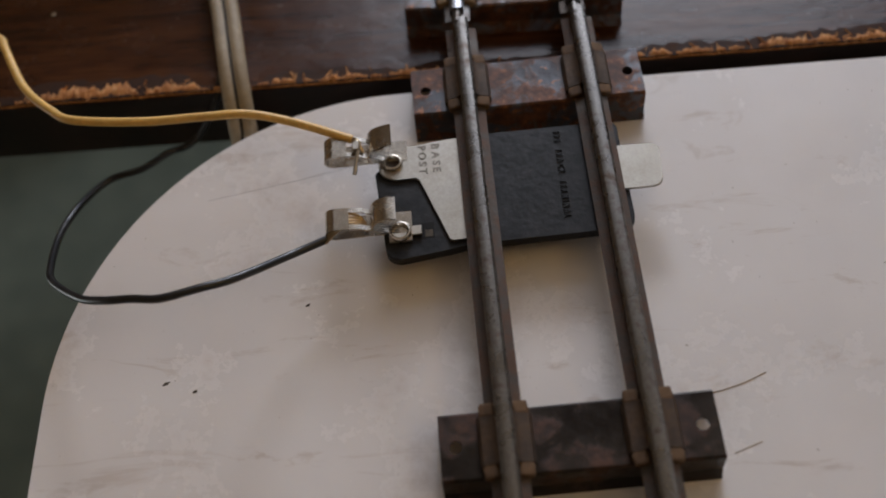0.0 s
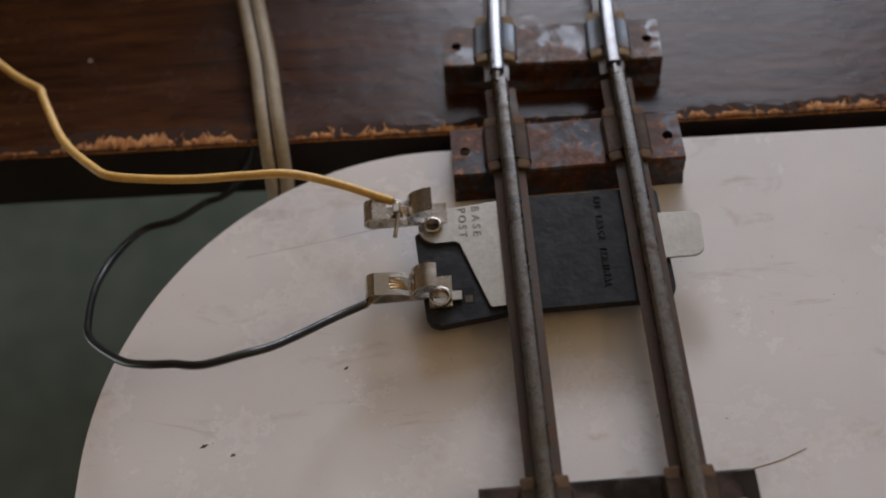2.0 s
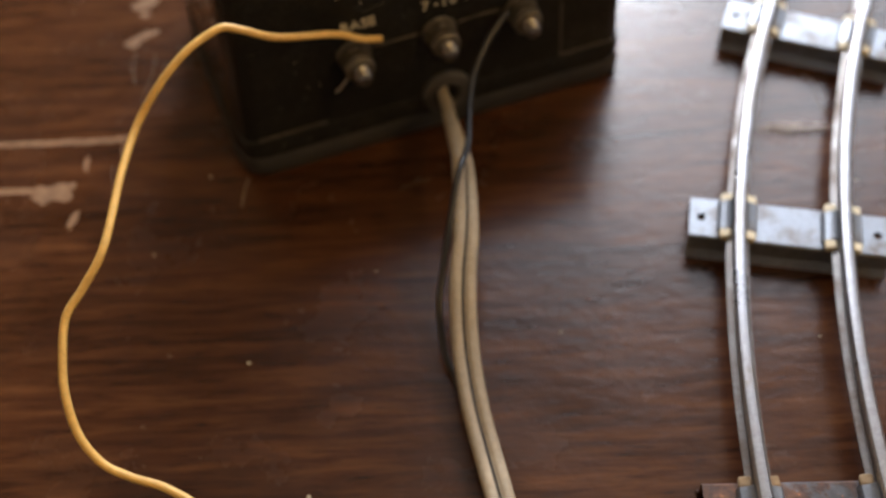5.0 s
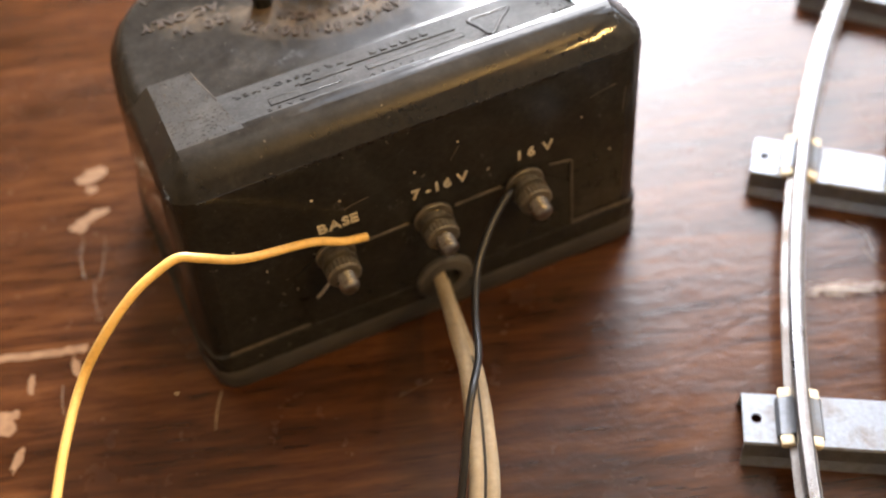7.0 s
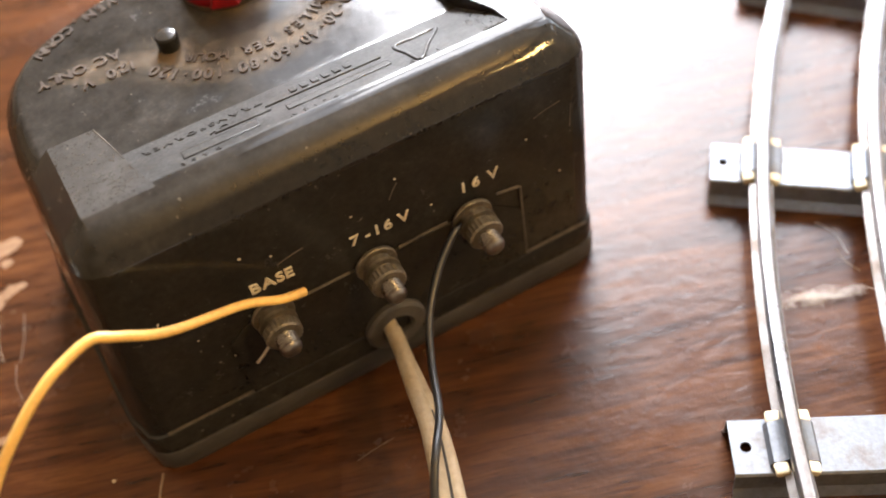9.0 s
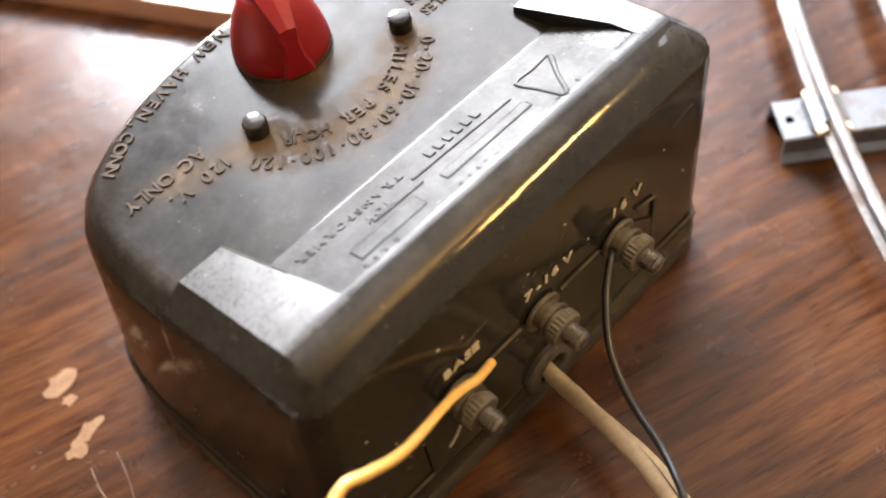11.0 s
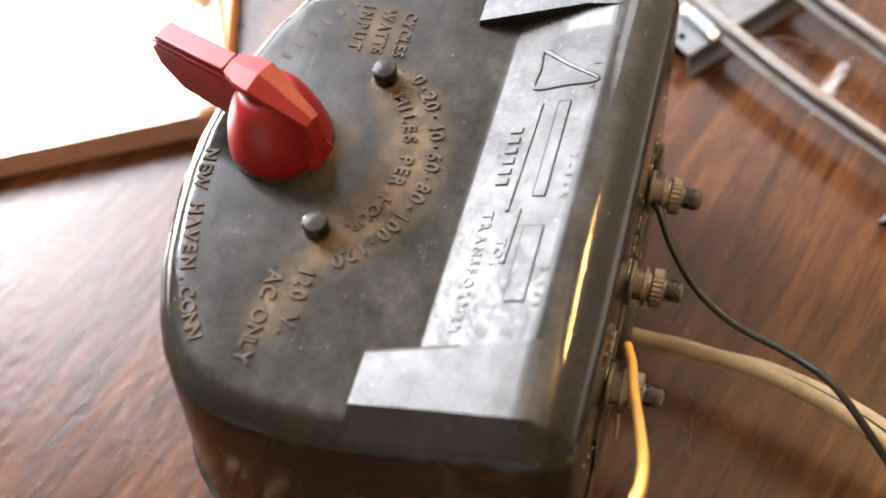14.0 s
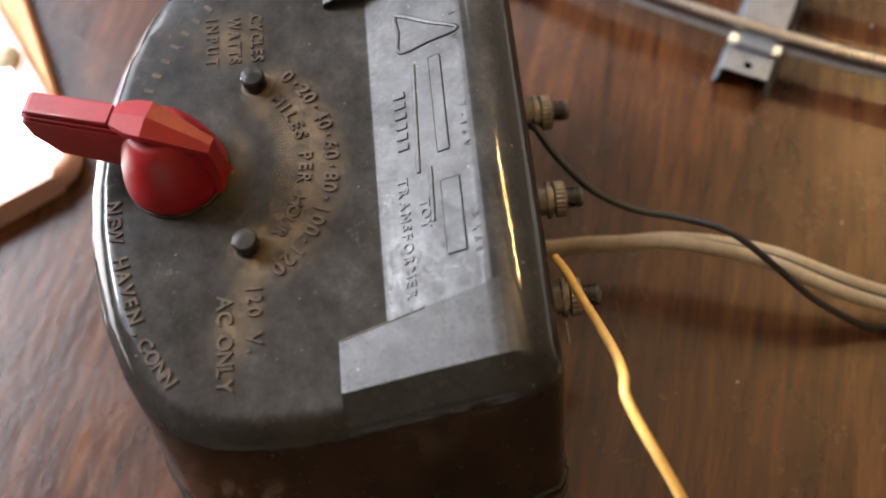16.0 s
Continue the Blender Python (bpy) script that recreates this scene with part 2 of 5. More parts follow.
def laminate():
    """Dark walnut veneer under a worn gloss, its grain along x."""
    m, n, l, p = nodes_of("walnut_veneer")
    co = n.new("ShaderNodeTexCoord").outputs["Object"]
    streak = noise_node(n, l, co, 100, 7, 0.62, (0.34, 3.4, 1), 0.35)
    fine = noise_node(n, l, co, 300, 6, 0.7, (0.16, 4.0, 1), 0.3)
    broad = noise_node(n, l, co, 22, 4, 0.55, (0.45, 3.0, 1), 0.5)
    col = ramp_node(n, l, streak, [(0.26, (0.033, 0.0114, 0.0050)), (0.44, (0.051, 0.0178, 0.0070)), (0.60, (0.086, 0.0322, 0.0118)), (0.78, (0.122, 0.0490, 0.0185))])
    tone = ramp_node(n, l, fine, [(0.34, (0.80, 0.78, 0.76)), (0.60, (1, 1, 1))])
    wide = ramp_node(n, l, broad, [(0.34, (0.55, 0.50, 0.46)), (0.62, (1.12, 1.10, 1.08))])
    col = mix_node(n, l, 1.0, mix_node(n, l, 1.0, col, tone, "MULTIPLY"), wide, "MULTIPLY")
    fleck = ramp_node(n, l, noise_node(n, l, co, 420, 3, 0.6, (0.20, 2.0, 1), 0.3), [(0.57, (1, 1, 1)), (0.70, (0.50, 0.45, 0.43))])
    col = mix_node(n, l, 1.0, col, fleck, "MULTIPLY")
    pores = ramp_node(n, l, noise_node(n, l, co, 900, 3, 0.55, (0.11, 2.4, 1), 0.25), [(0.56, (1, 1, 1)), (0.66, (0.38, 0.33, 0.31))])
    col = mix_node(n, l, 0.5, col, pores, "MULTIPLY")
    l.new(col, p.inputs["Base Color"])
    smear = noise_node(n, l, co, 45, 5, 0.6)
    l.new(ramp_node(n, l, smear, [(0.3, (0.19,) * 3), (0.7, (0.31,) * 3)]), p.inputs["Roughness"])
    p.inputs["Specular IOR Level"].default_value = 0.38
    ripple = noise_node(n, l, co, 300, 3, 0.5, (0.8, 1.2, 1), 0.3)
    b = bump_node(n, l, ripple, 0.14, 0.0008)
    l.new(bump_node(n, l, fine, 0.05, 0.0003, b), p.inputs["Normal"])
    return m


def painted_board():
    """Old white paint, warm, smudged and finely dimpled."""
    m, n, l, p = nodes_of("white_paint")
    co = n.new("ShaderNodeTexCoord").outputs["Object"]
    big, mid, small = noise_node(n, l, co, 14, 4), noise_node(n, l, co, 26, 7, 0.72), noise_node(n, l, co, 500, 3)
    col = ramp_node(n, l, big, [(0.3, (0.67, 0.635, 0.62)), (0.65, (0.80, 0.775, 0.77))])
    smudge = ramp_node(n, l, mid, [(0.30, (0.60, 0.52, 0.46)), (0.43, (1, 1, 1))])
    col = mix_node(n, l, 0.60, col, smudge, "MULTIPLY")
    rub = ramp_node(n, l, noise_node(n, l, co, 60, 6, 0.7, (0.5, 1.7, 1), 0.8), [(0.34, (0.70, 0.63, 0.57)), (0.42, (1, 1, 1))])
    col = mix_node(n, l, 0.55, col, rub, "MULTIPLY")
    speck = ramp_node(n, l, noise_node(n, l, co, 900, 2, 0.5), [(0.22, (0.45, 0.40, 0.36)), (0.27, (1, 1, 1))])
    l.new(mix_node(n, l, 0.8, col, speck, "MULTIPLY"), p.inputs["Base Color"])
    l.new(ramp_node(n, l, mid, [(0.3, (0.36,) * 3), (0.6, (0.19,) * 3)]), p.inputs["Roughness"])
    p.inputs["Specular IOR Level"].default_value = 0.80
    b = bump_node(n, l, mid, 0.12, 0.001)
    l.new(bump_node(n, l, small, 0.06, 0.0003, b), p.inputs["Normal"])
    return m


def bakelite(name, scuff=0.0, gloss=1.0, dull=0.3, sheen=0.3):
    """Brown-black moulded case, dusty, with fine scratches; scuff: how far handling has rubbed it grey; gloss: how far it has polished it; dull, sheen: roughness and sheen where it is rubbed."""
    m, n, l, p = nodes_of(name)
    co = n.new("ShaderNodeTexCoord").outputs["Object"]
    dust, fine, long_ = noise_node(n, l, co, 70, 9, 0.75), noise_node(n, l, co, 700, 4, 0.6), noise_node(n, l, co, 260, 3, 0.6, (0.25, 2.5, 1), 0.5)
    col = ramp_node(n, l, dust, [(0.30, (0.0115, 0.0108, 0.0099)), (0.55, (0.018, 0.0169, 0.0155)), (0.85, (0.043, 0.040, 0.036))])
    tone = ramp_node(n, l, fine, [(0.3, (0.7, 0.7, 0.7)), (0.8, (1.25, 1.22, 1.18))])
    col = mix_node(n, l, 1.0, col, tone, "MULTIPLY")
    # adds a patchy paler film where the surface faces up
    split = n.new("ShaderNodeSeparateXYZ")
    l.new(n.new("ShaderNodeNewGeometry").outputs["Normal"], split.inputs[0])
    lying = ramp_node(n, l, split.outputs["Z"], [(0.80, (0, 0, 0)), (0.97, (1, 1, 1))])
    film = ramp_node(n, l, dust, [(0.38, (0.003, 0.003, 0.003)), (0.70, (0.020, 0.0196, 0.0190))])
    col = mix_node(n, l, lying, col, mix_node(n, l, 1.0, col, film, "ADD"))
    specks = ramp_node(n, l, noise_node(n, l, co, 620, 3, 0.6), [(0.69, (0, 0, 0)), (0.80, (0.15, 0.135, 0.11))])
    col = mix_node(n, l, 1.0, col, specks, "ADD")
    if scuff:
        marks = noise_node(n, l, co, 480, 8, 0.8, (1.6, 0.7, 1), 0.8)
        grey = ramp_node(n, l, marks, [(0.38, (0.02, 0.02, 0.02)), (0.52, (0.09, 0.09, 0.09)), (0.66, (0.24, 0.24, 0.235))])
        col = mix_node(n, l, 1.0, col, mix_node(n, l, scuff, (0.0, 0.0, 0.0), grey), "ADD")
    l.new(col, p.inputs["Base Color"])
    wear = noise_node(n, l, co, 120, 8, 0.75)
    worn = ramp_node(n, l, wear, [(0.28, (0.075,) * 3), (0.49, (0.13,) * 3), (0.61, (0.22,) * 3), (0.74, (0.40,) * 3)])
    rubbed = ramp_node(n, l, noise_node(n, l, co, 1300, 5, 0.7), [(0.35, (0.8 / gloss,) * 3), (0.65, (1.3 / gloss,) * 3)])
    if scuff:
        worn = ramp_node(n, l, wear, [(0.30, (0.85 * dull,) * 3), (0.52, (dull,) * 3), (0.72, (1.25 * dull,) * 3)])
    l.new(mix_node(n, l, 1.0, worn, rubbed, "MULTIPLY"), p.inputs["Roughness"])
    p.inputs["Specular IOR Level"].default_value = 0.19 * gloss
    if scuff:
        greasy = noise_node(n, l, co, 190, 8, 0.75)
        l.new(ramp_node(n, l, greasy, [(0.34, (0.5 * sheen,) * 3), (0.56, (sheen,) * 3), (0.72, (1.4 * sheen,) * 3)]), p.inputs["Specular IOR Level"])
    b = bump_node(n, l, long_, 0.05, 0.0003)
    l.new(bump_node(n, l, fine, 0.11, 0.00015, b), p.inputs["Normal"])
    return m


def plain(name, color, rough=0.5, metal=0.0, emit=0.0):
    m, n, l, p = nodes_of(name)
    p.inputs["Base Color"].default_value = (*color, 1)
    p.inputs["Roughness"].default_value, p.inputs["Metallic"].default_value = rough, metal
    if emit:
        p.inputs["Emission Color"].default_value, p.inputs["Emission Strength"].default_value = (*color, 1), emit
    return m


WOOD = laminate()
WHITE = painted_board()
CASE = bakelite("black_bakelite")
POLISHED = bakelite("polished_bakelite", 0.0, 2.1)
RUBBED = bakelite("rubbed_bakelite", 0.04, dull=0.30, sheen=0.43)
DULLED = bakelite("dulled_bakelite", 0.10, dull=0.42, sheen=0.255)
CHIP = surface("bare_wood", (0.27, 0.150, 0.072), (0.17, 0.088, 0.040), (0.35, 0.7), 300, 1500, rough=(0.8, 0.95), bump=0.3, depth=0.0003)
RUBBER = surface("grey_rubber", (0.050, 0.044, 0.037), (0.075, 0.066, 0.055), (0.4, 0.65), 200, 1200, rough=(0.5, 0.7), bump=0.3)
EDGE = surface("edge_band", (0.012, 0.007, 0.005), (0.03, 0.015, 0.010), (0.4, 0.7), 80, 600, rough=(0.35, 0.5))
RUST = rusted("rusty_tinplate", (0.095, 0.098, 0.108), 0.48, (0.125, 0.040, 0.013), 0.60, 0.27)
DARKRUST = rusted("browned_tinplate", (0.040, 0.034, 0.030), 0.53, (0.062, 0.024, 0.011), 0.70, 0.30)
ZINC = surface("grey_tinplate", (0.23, 0.25, 0.28), (0.13, 0.10, 0.08), (0.50, 0.72), 140, 900, metal=0.8, second_metal=0.3, rough=(0.32, 0.6), bump=0.3, depth=0.0002)
STEEL = surface("rail_steel", (0.41, 0.41, 0.43), (0.28, 0.255, 0.24), (0.45, 0.7), 90, 1200, metal=1.0, rough=(0.24, 0.40), bump=0.15, depth=0.0001)
OLDSTEEL = surface("tarnished_rail", (0.235, 0.22, 0.205), (0.10, 0.07, 0.05), (0.54, 0.68), 260, 1500, metal=0.98, second_metal=0.6, rough=(0.20, 0.40), bump=0.10, depth=0.0001, grain_low=0.70)
NICKEL = surface("nickel_plate", (0.47, 0.435, 0.385), (0.39, 0.355, 0.30), (0.4, 0.7), 160, 1800, metal=1.0, rough=(0.34, 0.50), bump=0.12, depth=0.0001, grain_low=0.80)
BRASS = surface("old_brass", (0.28, 0.245, 0.19), (0.13, 0.11, 0.08), (0.4, 0.65), 220, 1500, metal=0.9, second_metal=0.6, rough=(0.32, 0.55), bump=0.3, depth=0.0002)
FIBRE = surface("fibre_insulator", (0.66, 0.55, 0.36), (0.74, 0.66, 0.48), (0.4, 0.6), 200, 900, rough=(0.7, 0.9))
BLACKFIBRE = surface("black_fibre", (0.011, 0.011, 0.013), (0.026, 0.026, 0.029), (0.4, 0.65), 220, 700, rough=(0.36, 0.58), bump=0.4, depth=0.0003, spec=0.22)
YELLOW = surface("yellow_insulation", (0.80, 0.50, 0.14), (0.70, 0.42, 0.11), (0.4, 0.6), 90, 900, rough=(0.38, 0.5), bump=0.1)
BLACKPVC = surface("black_insulation", (0.010, 0.010, 0.011), (0.022, 0.021, 0.021), (0.4, 0.6), 120, 900, rough=(0.28, 0.4), bump=0.1)
CORD = surface("tan_cord", (0.30, 0.235, 0.15), (0.40, 0.33, 0.23), (0.4, 0.6), 70, 800, rough=(0.5, 0.65), bump=0.2)
CORDGROOVE = plain("cord_groove", (0.02, 0.017, 0.014), 0.8)
COPPER = surface("bare_strands", (0.62, 0.50, 0.33), (0.45, 0.33, 0.2), (0.4, 0.6), 400, 1500, metal=1.0, rough=(0.3, 0.45))
RED = surface("red_plastic", (0.23, 0.0055, 0.0085), (0.185, 0.0045, 0.007), (0.4, 0.6), 80, 1100, rough=(0.34, 0.46), bump=0.10, spec=0.3)
def splinter_wood():
    """Bare torn chipboard: fibres run back from the edge."""
    m, n, l, p = nodes_of("torn_wood")
    co = n.new("ShaderNodeTexCoord").outputs["Object"]
    fibre, patch = noise_node(n, l, co, 1, 5, 0.7, (900, 190, 300)), noise_node(n, l, co, 110, 4, 0.6)
    col = ramp_node(n, l, fibre, [(0.26, (0.11, 0.036, 0.010)), (0.44, (0.36, 0.145, 0.042)), (0.58, (0.56, 0.27, 0.095)), (0.76, (0.78, 0.54, 0.29))])
    dull = ramp_node(n, l, patch, [(0.34, (0.45, 0.36, 0.30)), (0.48, (1, 1, 1))])
    l.new(mix_node(n, l, 1.0, col, dull, "MULTIPLY"), p.inputs["Base Color"])
    p.inputs["Roughness"].default_value = 0.85
    l.new(bump_node(n, l, fibre, 0.6, 0.0006), p.inputs["Normal"])
    return m


TORN = splinter_wood()
BAREDARK = surface("rubbed_brown_wood", (0.030, 0.013, 0.007), (0.060, 0.024, 0.010), (0.4, 0.65), 300, 1500, rough=(0.6, 0.85), bump=0.4, spec=0.2)
SPOTTED = rusted("spotted_tinplate", (0.14, 0.145, 0.157), 0.47, (0.105, 0.040, 0.016), 0.62, 0.30)
TANFIBRE = surface("stained_fibre", (0.34, 0.24, 0.13), (0.20, 0.125, 0.06), (0.4, 0.6), 300, 1200, rough=(0.7, 0.9))
FAINT = surface("faint_scratch", (0.26, 0.19, 0.12), (0.14, 0.09, 0.055), (0.4, 0.6), 300, 1500, rough=(0.6, 0.8))


def grime_film():
    """A thin patchy film of ochre dirt left between raised letters."""
    m, n, l, p = nodes_of("ochre_film")
    co = n.new("ShaderNodeTexCoord").outputs["Object"]
    patch = noise_node(n, l, n.new("ShaderNodeNewGeometry").outputs["Position"], 260, 7, 0.7)
    far = n.new("ShaderNodeVectorMath")
    far.operation = "LENGTH"
    l.new(co, far.inputs[0])
    fade = ramp_node(n, l, far.outputs["Value"], [(0.15, (1, 1, 1)), (0.98, (0, 0, 0))])
    p.inputs["Base Color"].default_value = (0.10, 0.064, 0.028, 1)
    p.inputs["Roughness"].default_value = 0.75
    spots = ramp_node(n, l, patch, [(0.36, (0.06,) * 3), (0.62, (0.85,) * 3)])
    l.new(mix_node(n, l, 1.0, spots, fade, "MULTIPLY"), p.inputs["Alpha"])
    return m


GRIME = grime_film()
BASEPLATE = surface("matt_base_plate", (0.030, 0.027, 0.024), (0.050, 0.044, 0.038), (0.4, 0.65), 120, 900, rough=(0.5, 0.7), bump=0.3)
DIRT = surface("ochre_dirt", (0.047, 0.027, 0.011), (0.023, 0.0135, 0.0065), (0.4, 0.6), 300, 1500, rough=(0.7, 0.9), bump=0.4)
DUST = surface("dusty_seam", (0.085, 0.065, 0.042), (0.036, 0.028, 0.019), (0.4, 0.62), 260, 1500, rough=(0.7, 0.9), bump=0.4)
CREAM = surface("cream_paint", (0.62, 0.55, 0.40), (0.45, 0.38, 0.26), (0.42, 0.62), 400, 1500, rough=(0.5, 0.7))
CARPET = surface("green_carpet", (0.15, 0.178, 0.142), (0.21, 0.24, 0.19), (0.4, 0.6), 25, 260, rough=(0.9, 1.0), bump=0.8, depth=0.004)
PLASTER = surface("wall_paint", (0.36, 0.295, 0.22), (0.40, 0.33, 0.25), (0.4, 0.6), 4, 120, rough=(0.8, 0.95), bump=0.1)
# lighter than the other walls so that the unseen east wall bounces more
BOUNCEWALL = surface("bounce_wall_paint", (0.64, 0.56, 0.45), (0.68, 0.60, 0.49), (0.4, 0.6), 4, 120, rough=(0.8, 0.95), bump=0.1)
CEILING = surface("ceiling_paint", (0.50, 0.435, 0.345), (0.54, 0.47, 0.375), (0.4, 0.6), 3, 90, rough=(0.85, 0.95), bump=0.1)
ROSE = surface("rose_metal", (0.72, 0.45, 0.36), (0.66, 0.41, 0.33), (0.4, 0.6), 60, 900, metal=0.15, rough=(0.3, 0.4), bump=0.05)
FOOT = surface("dull_rail_foot", (0.21, 0.20, 0.195), (0.13, 0.10, 0.08), (0.42, 0.66), 130, 1000, metal=0.85, second_metal=0.5, rough=(0.4, 0.6), bump=0.2, depth=0.0002)
RUSTFOOT = surface("rusty_rail_foot", (0.085, 0.072, 0.062), (0.095, 0.048, 0.026), (0.40, 0.60), 300, 1500, metal=0.7, second_metal=0.15, rough=(0.45, 0.75), bump=0.4, depth=0.0002)
LINT = plain("lint", (0.75, 0.72, 0.68), 0.9)

# ---- the room ----
FLOOR_Z = -0.72


def slab(name, x0, x1, y0, y1, z0, z1, material, label):
    return solid(name, block(x0 * 1e3, x1 * 1e3, y0 * 1e3, y1 * 1e3, z0 * 1e3, z1 * 1e3), material, label, "", kind="structure", angle=0)


slab("floor", -1.5, 1.7, -2.2, 1.3, FLOOR_Z - 0.1, FLOOR_Z, CARPET, "dull grey-green carpet far below the table")
# out of view; its tone only sets how much light it bounces
slab("ceiling", -1.5, 1.7, -2.2, 1.3, 1.70, 1.80, CEILING, "unseen plain ceiling, its colour lowered to cut the bounce")
slab("wall_south", -1.5, 1.7, -2.3, -2.2, FLOOR_Z, 1.70, PLASTER, "plain tan wall")
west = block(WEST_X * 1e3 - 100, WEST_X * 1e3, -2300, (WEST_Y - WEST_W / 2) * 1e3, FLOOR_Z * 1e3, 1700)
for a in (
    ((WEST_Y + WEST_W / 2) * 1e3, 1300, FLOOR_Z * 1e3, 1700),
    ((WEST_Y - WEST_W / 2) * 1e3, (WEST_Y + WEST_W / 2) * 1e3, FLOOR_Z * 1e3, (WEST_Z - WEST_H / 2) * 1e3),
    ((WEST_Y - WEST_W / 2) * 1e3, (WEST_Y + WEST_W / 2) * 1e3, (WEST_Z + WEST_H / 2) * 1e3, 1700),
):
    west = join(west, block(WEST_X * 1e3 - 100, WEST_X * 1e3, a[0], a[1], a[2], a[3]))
solid("wall_west", west, PLASTER, "tan wall with an opening for the added floor lamp", "", kind="structure", angle=0)
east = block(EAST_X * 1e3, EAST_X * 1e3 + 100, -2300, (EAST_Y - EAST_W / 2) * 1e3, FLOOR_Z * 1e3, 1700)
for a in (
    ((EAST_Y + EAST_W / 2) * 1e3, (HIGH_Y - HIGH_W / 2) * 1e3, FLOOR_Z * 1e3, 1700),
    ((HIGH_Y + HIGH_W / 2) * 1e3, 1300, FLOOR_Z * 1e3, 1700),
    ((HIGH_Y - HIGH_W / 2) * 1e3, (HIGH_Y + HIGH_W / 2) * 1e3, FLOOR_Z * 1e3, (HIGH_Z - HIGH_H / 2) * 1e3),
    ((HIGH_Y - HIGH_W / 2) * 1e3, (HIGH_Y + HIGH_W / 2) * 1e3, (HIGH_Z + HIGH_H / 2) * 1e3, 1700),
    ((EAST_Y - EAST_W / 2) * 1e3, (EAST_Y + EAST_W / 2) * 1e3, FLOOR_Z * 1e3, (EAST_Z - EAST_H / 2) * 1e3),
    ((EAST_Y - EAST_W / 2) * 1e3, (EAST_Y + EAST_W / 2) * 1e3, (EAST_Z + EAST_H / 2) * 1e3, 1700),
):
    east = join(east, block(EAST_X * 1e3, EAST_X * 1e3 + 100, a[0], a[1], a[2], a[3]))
solid("wall_east", east, BOUNCEWALL, "unseen wall made paler to bounce light, with two openings", "", kind="structure", angle=0)
north = block(-1500, (WIN_X - WIN_W / 2) * 1e3, WALL_Y * 1e3, WALL_Y * 1e3 + 150, FLOOR_Z * 1e3, 1700)
for a in (
    ((WIN_X + WIN_W / 2) * 1e3, 1700, FLOOR_Z * 1e3, 1700),
    ((WIN_X - WIN_W / 2) * 1e3, (WIN_X + WIN_W / 2) * 1e3, FLOOR_Z * 1e3, (WIN_Z - WIN_H / 2) * 1e3),
    ((WIN_X - WIN_W / 2) * 1e3, (WIN_X + WIN_W / 2) * 1e3, (WIN_Z + WIN_H / 2) * 1e3, 1700),
):
    north = join(north, block(a[0], a[1], WALL_Y * 1e3, WALL_Y * 1e3 + 150, a[2], a[3]))
solid("wall_north", north, PLASTER, "tan wall with a wide window opening", "", kind="structure", angle=0)


def window(name, label, w, h, m):
    """A painted wooden casing and a sill in a wall's opening."""
    t = thing(name, label, "", m, kind="structure")
    for a in ((-w / 2, -w / 2 + 40, -h / 2, h / 2), (w / 2 - 40, w / 2, -h / 2, h / 2), (-w / 2 + 40, w / 2 - 40, h / 2 - 40, h / 2), (-w / 2 + 40, w / 2 - 40, -h / 2, -h / 2 + 40)):
        part("window_frame", block(a[0], a[1], 60, 100, a[2], a[3], 3, 1), SASH, t, kind="structure")
    part("window_sill", block(-w / 2 - 40, w / 2 + 40, -50, -2, -h / 2 - 25, -h / 2, 4, 2), SASH, t, kind="structure")
    return t


SASH = surface("sash_paint", (0.72, 0.70, 0.66), (0.66, 0.63, 0.58), (0.4, 0.6), 20, 300, rough=(0.4, 0.5), bump=0.1)
window("window_1", "wide white-painted window facing the table", WIN_W * 1e3, WIN_H * 1e3, pose(WIN_X, WALL_Y, WIN_Z))
window("window_2", "unseen side window assumed for the warm light", EAST_W * 1e3, EAST_H * 1e3, pose(EAST_X, EAST_Y, EAST_Z, 0, 0, -90))
window("floor_fill_opening", "unseen casing round the added floor lamp", WEST_W * 1e3, WEST_H * 1e3, pose(WEST_X, WEST_Y, WEST_Z, 0, 0, 90))
window("corner_fill_opening", "unseen casing round the added corner lamp", HIGH_W * 1e3, HIGH_H * 1e3, pose(EAST_X, HIGH_Y, HIGH_Z, 0, 0, -90))

# ---- the dark table ----
TABLE = pose(0, 0.1517, 0, 0, 0, 4.1)
rng = random.Random(7)


def blob(x, y, sx, sy, z=0.12, n=14, rough=0.35, turn=0.0):
    """A thin ragged flake mark lying on the top."""
    pts = []
    for i in range(n):
        a = 2 * math.pi * i / n
        r = 1 + rough * rng.uniform(-1, 1)
        px, py = sx * r * math.cos(a), sy * r * math.sin(a)
        c, s = math.cos(radians(turn)), math.sin(radians(turn))
        pts.append((x + px * c - py * s, y + px * s + py * c))
    vs = [(x, y, z)] + [(px, py, z * 0.7) for px, py in pts] + [(px, py, -0.05) for px, py in pts]
    fs = [(0, 1 + i, 1 + (i + 1) % n) for i in range(n)] + [(1 + i, 1 + n + i, 1 + n + (i + 1) % n, 1 + (i + 1) % n) for i in range(n)]
    return vs, fs


def on_table(x, y):
    """World millimetres to the table's own."""
    v = TABLE.inverted() @ Vector((x * MM, y * MM, 0))
    return v.x / MM, v.y / MM


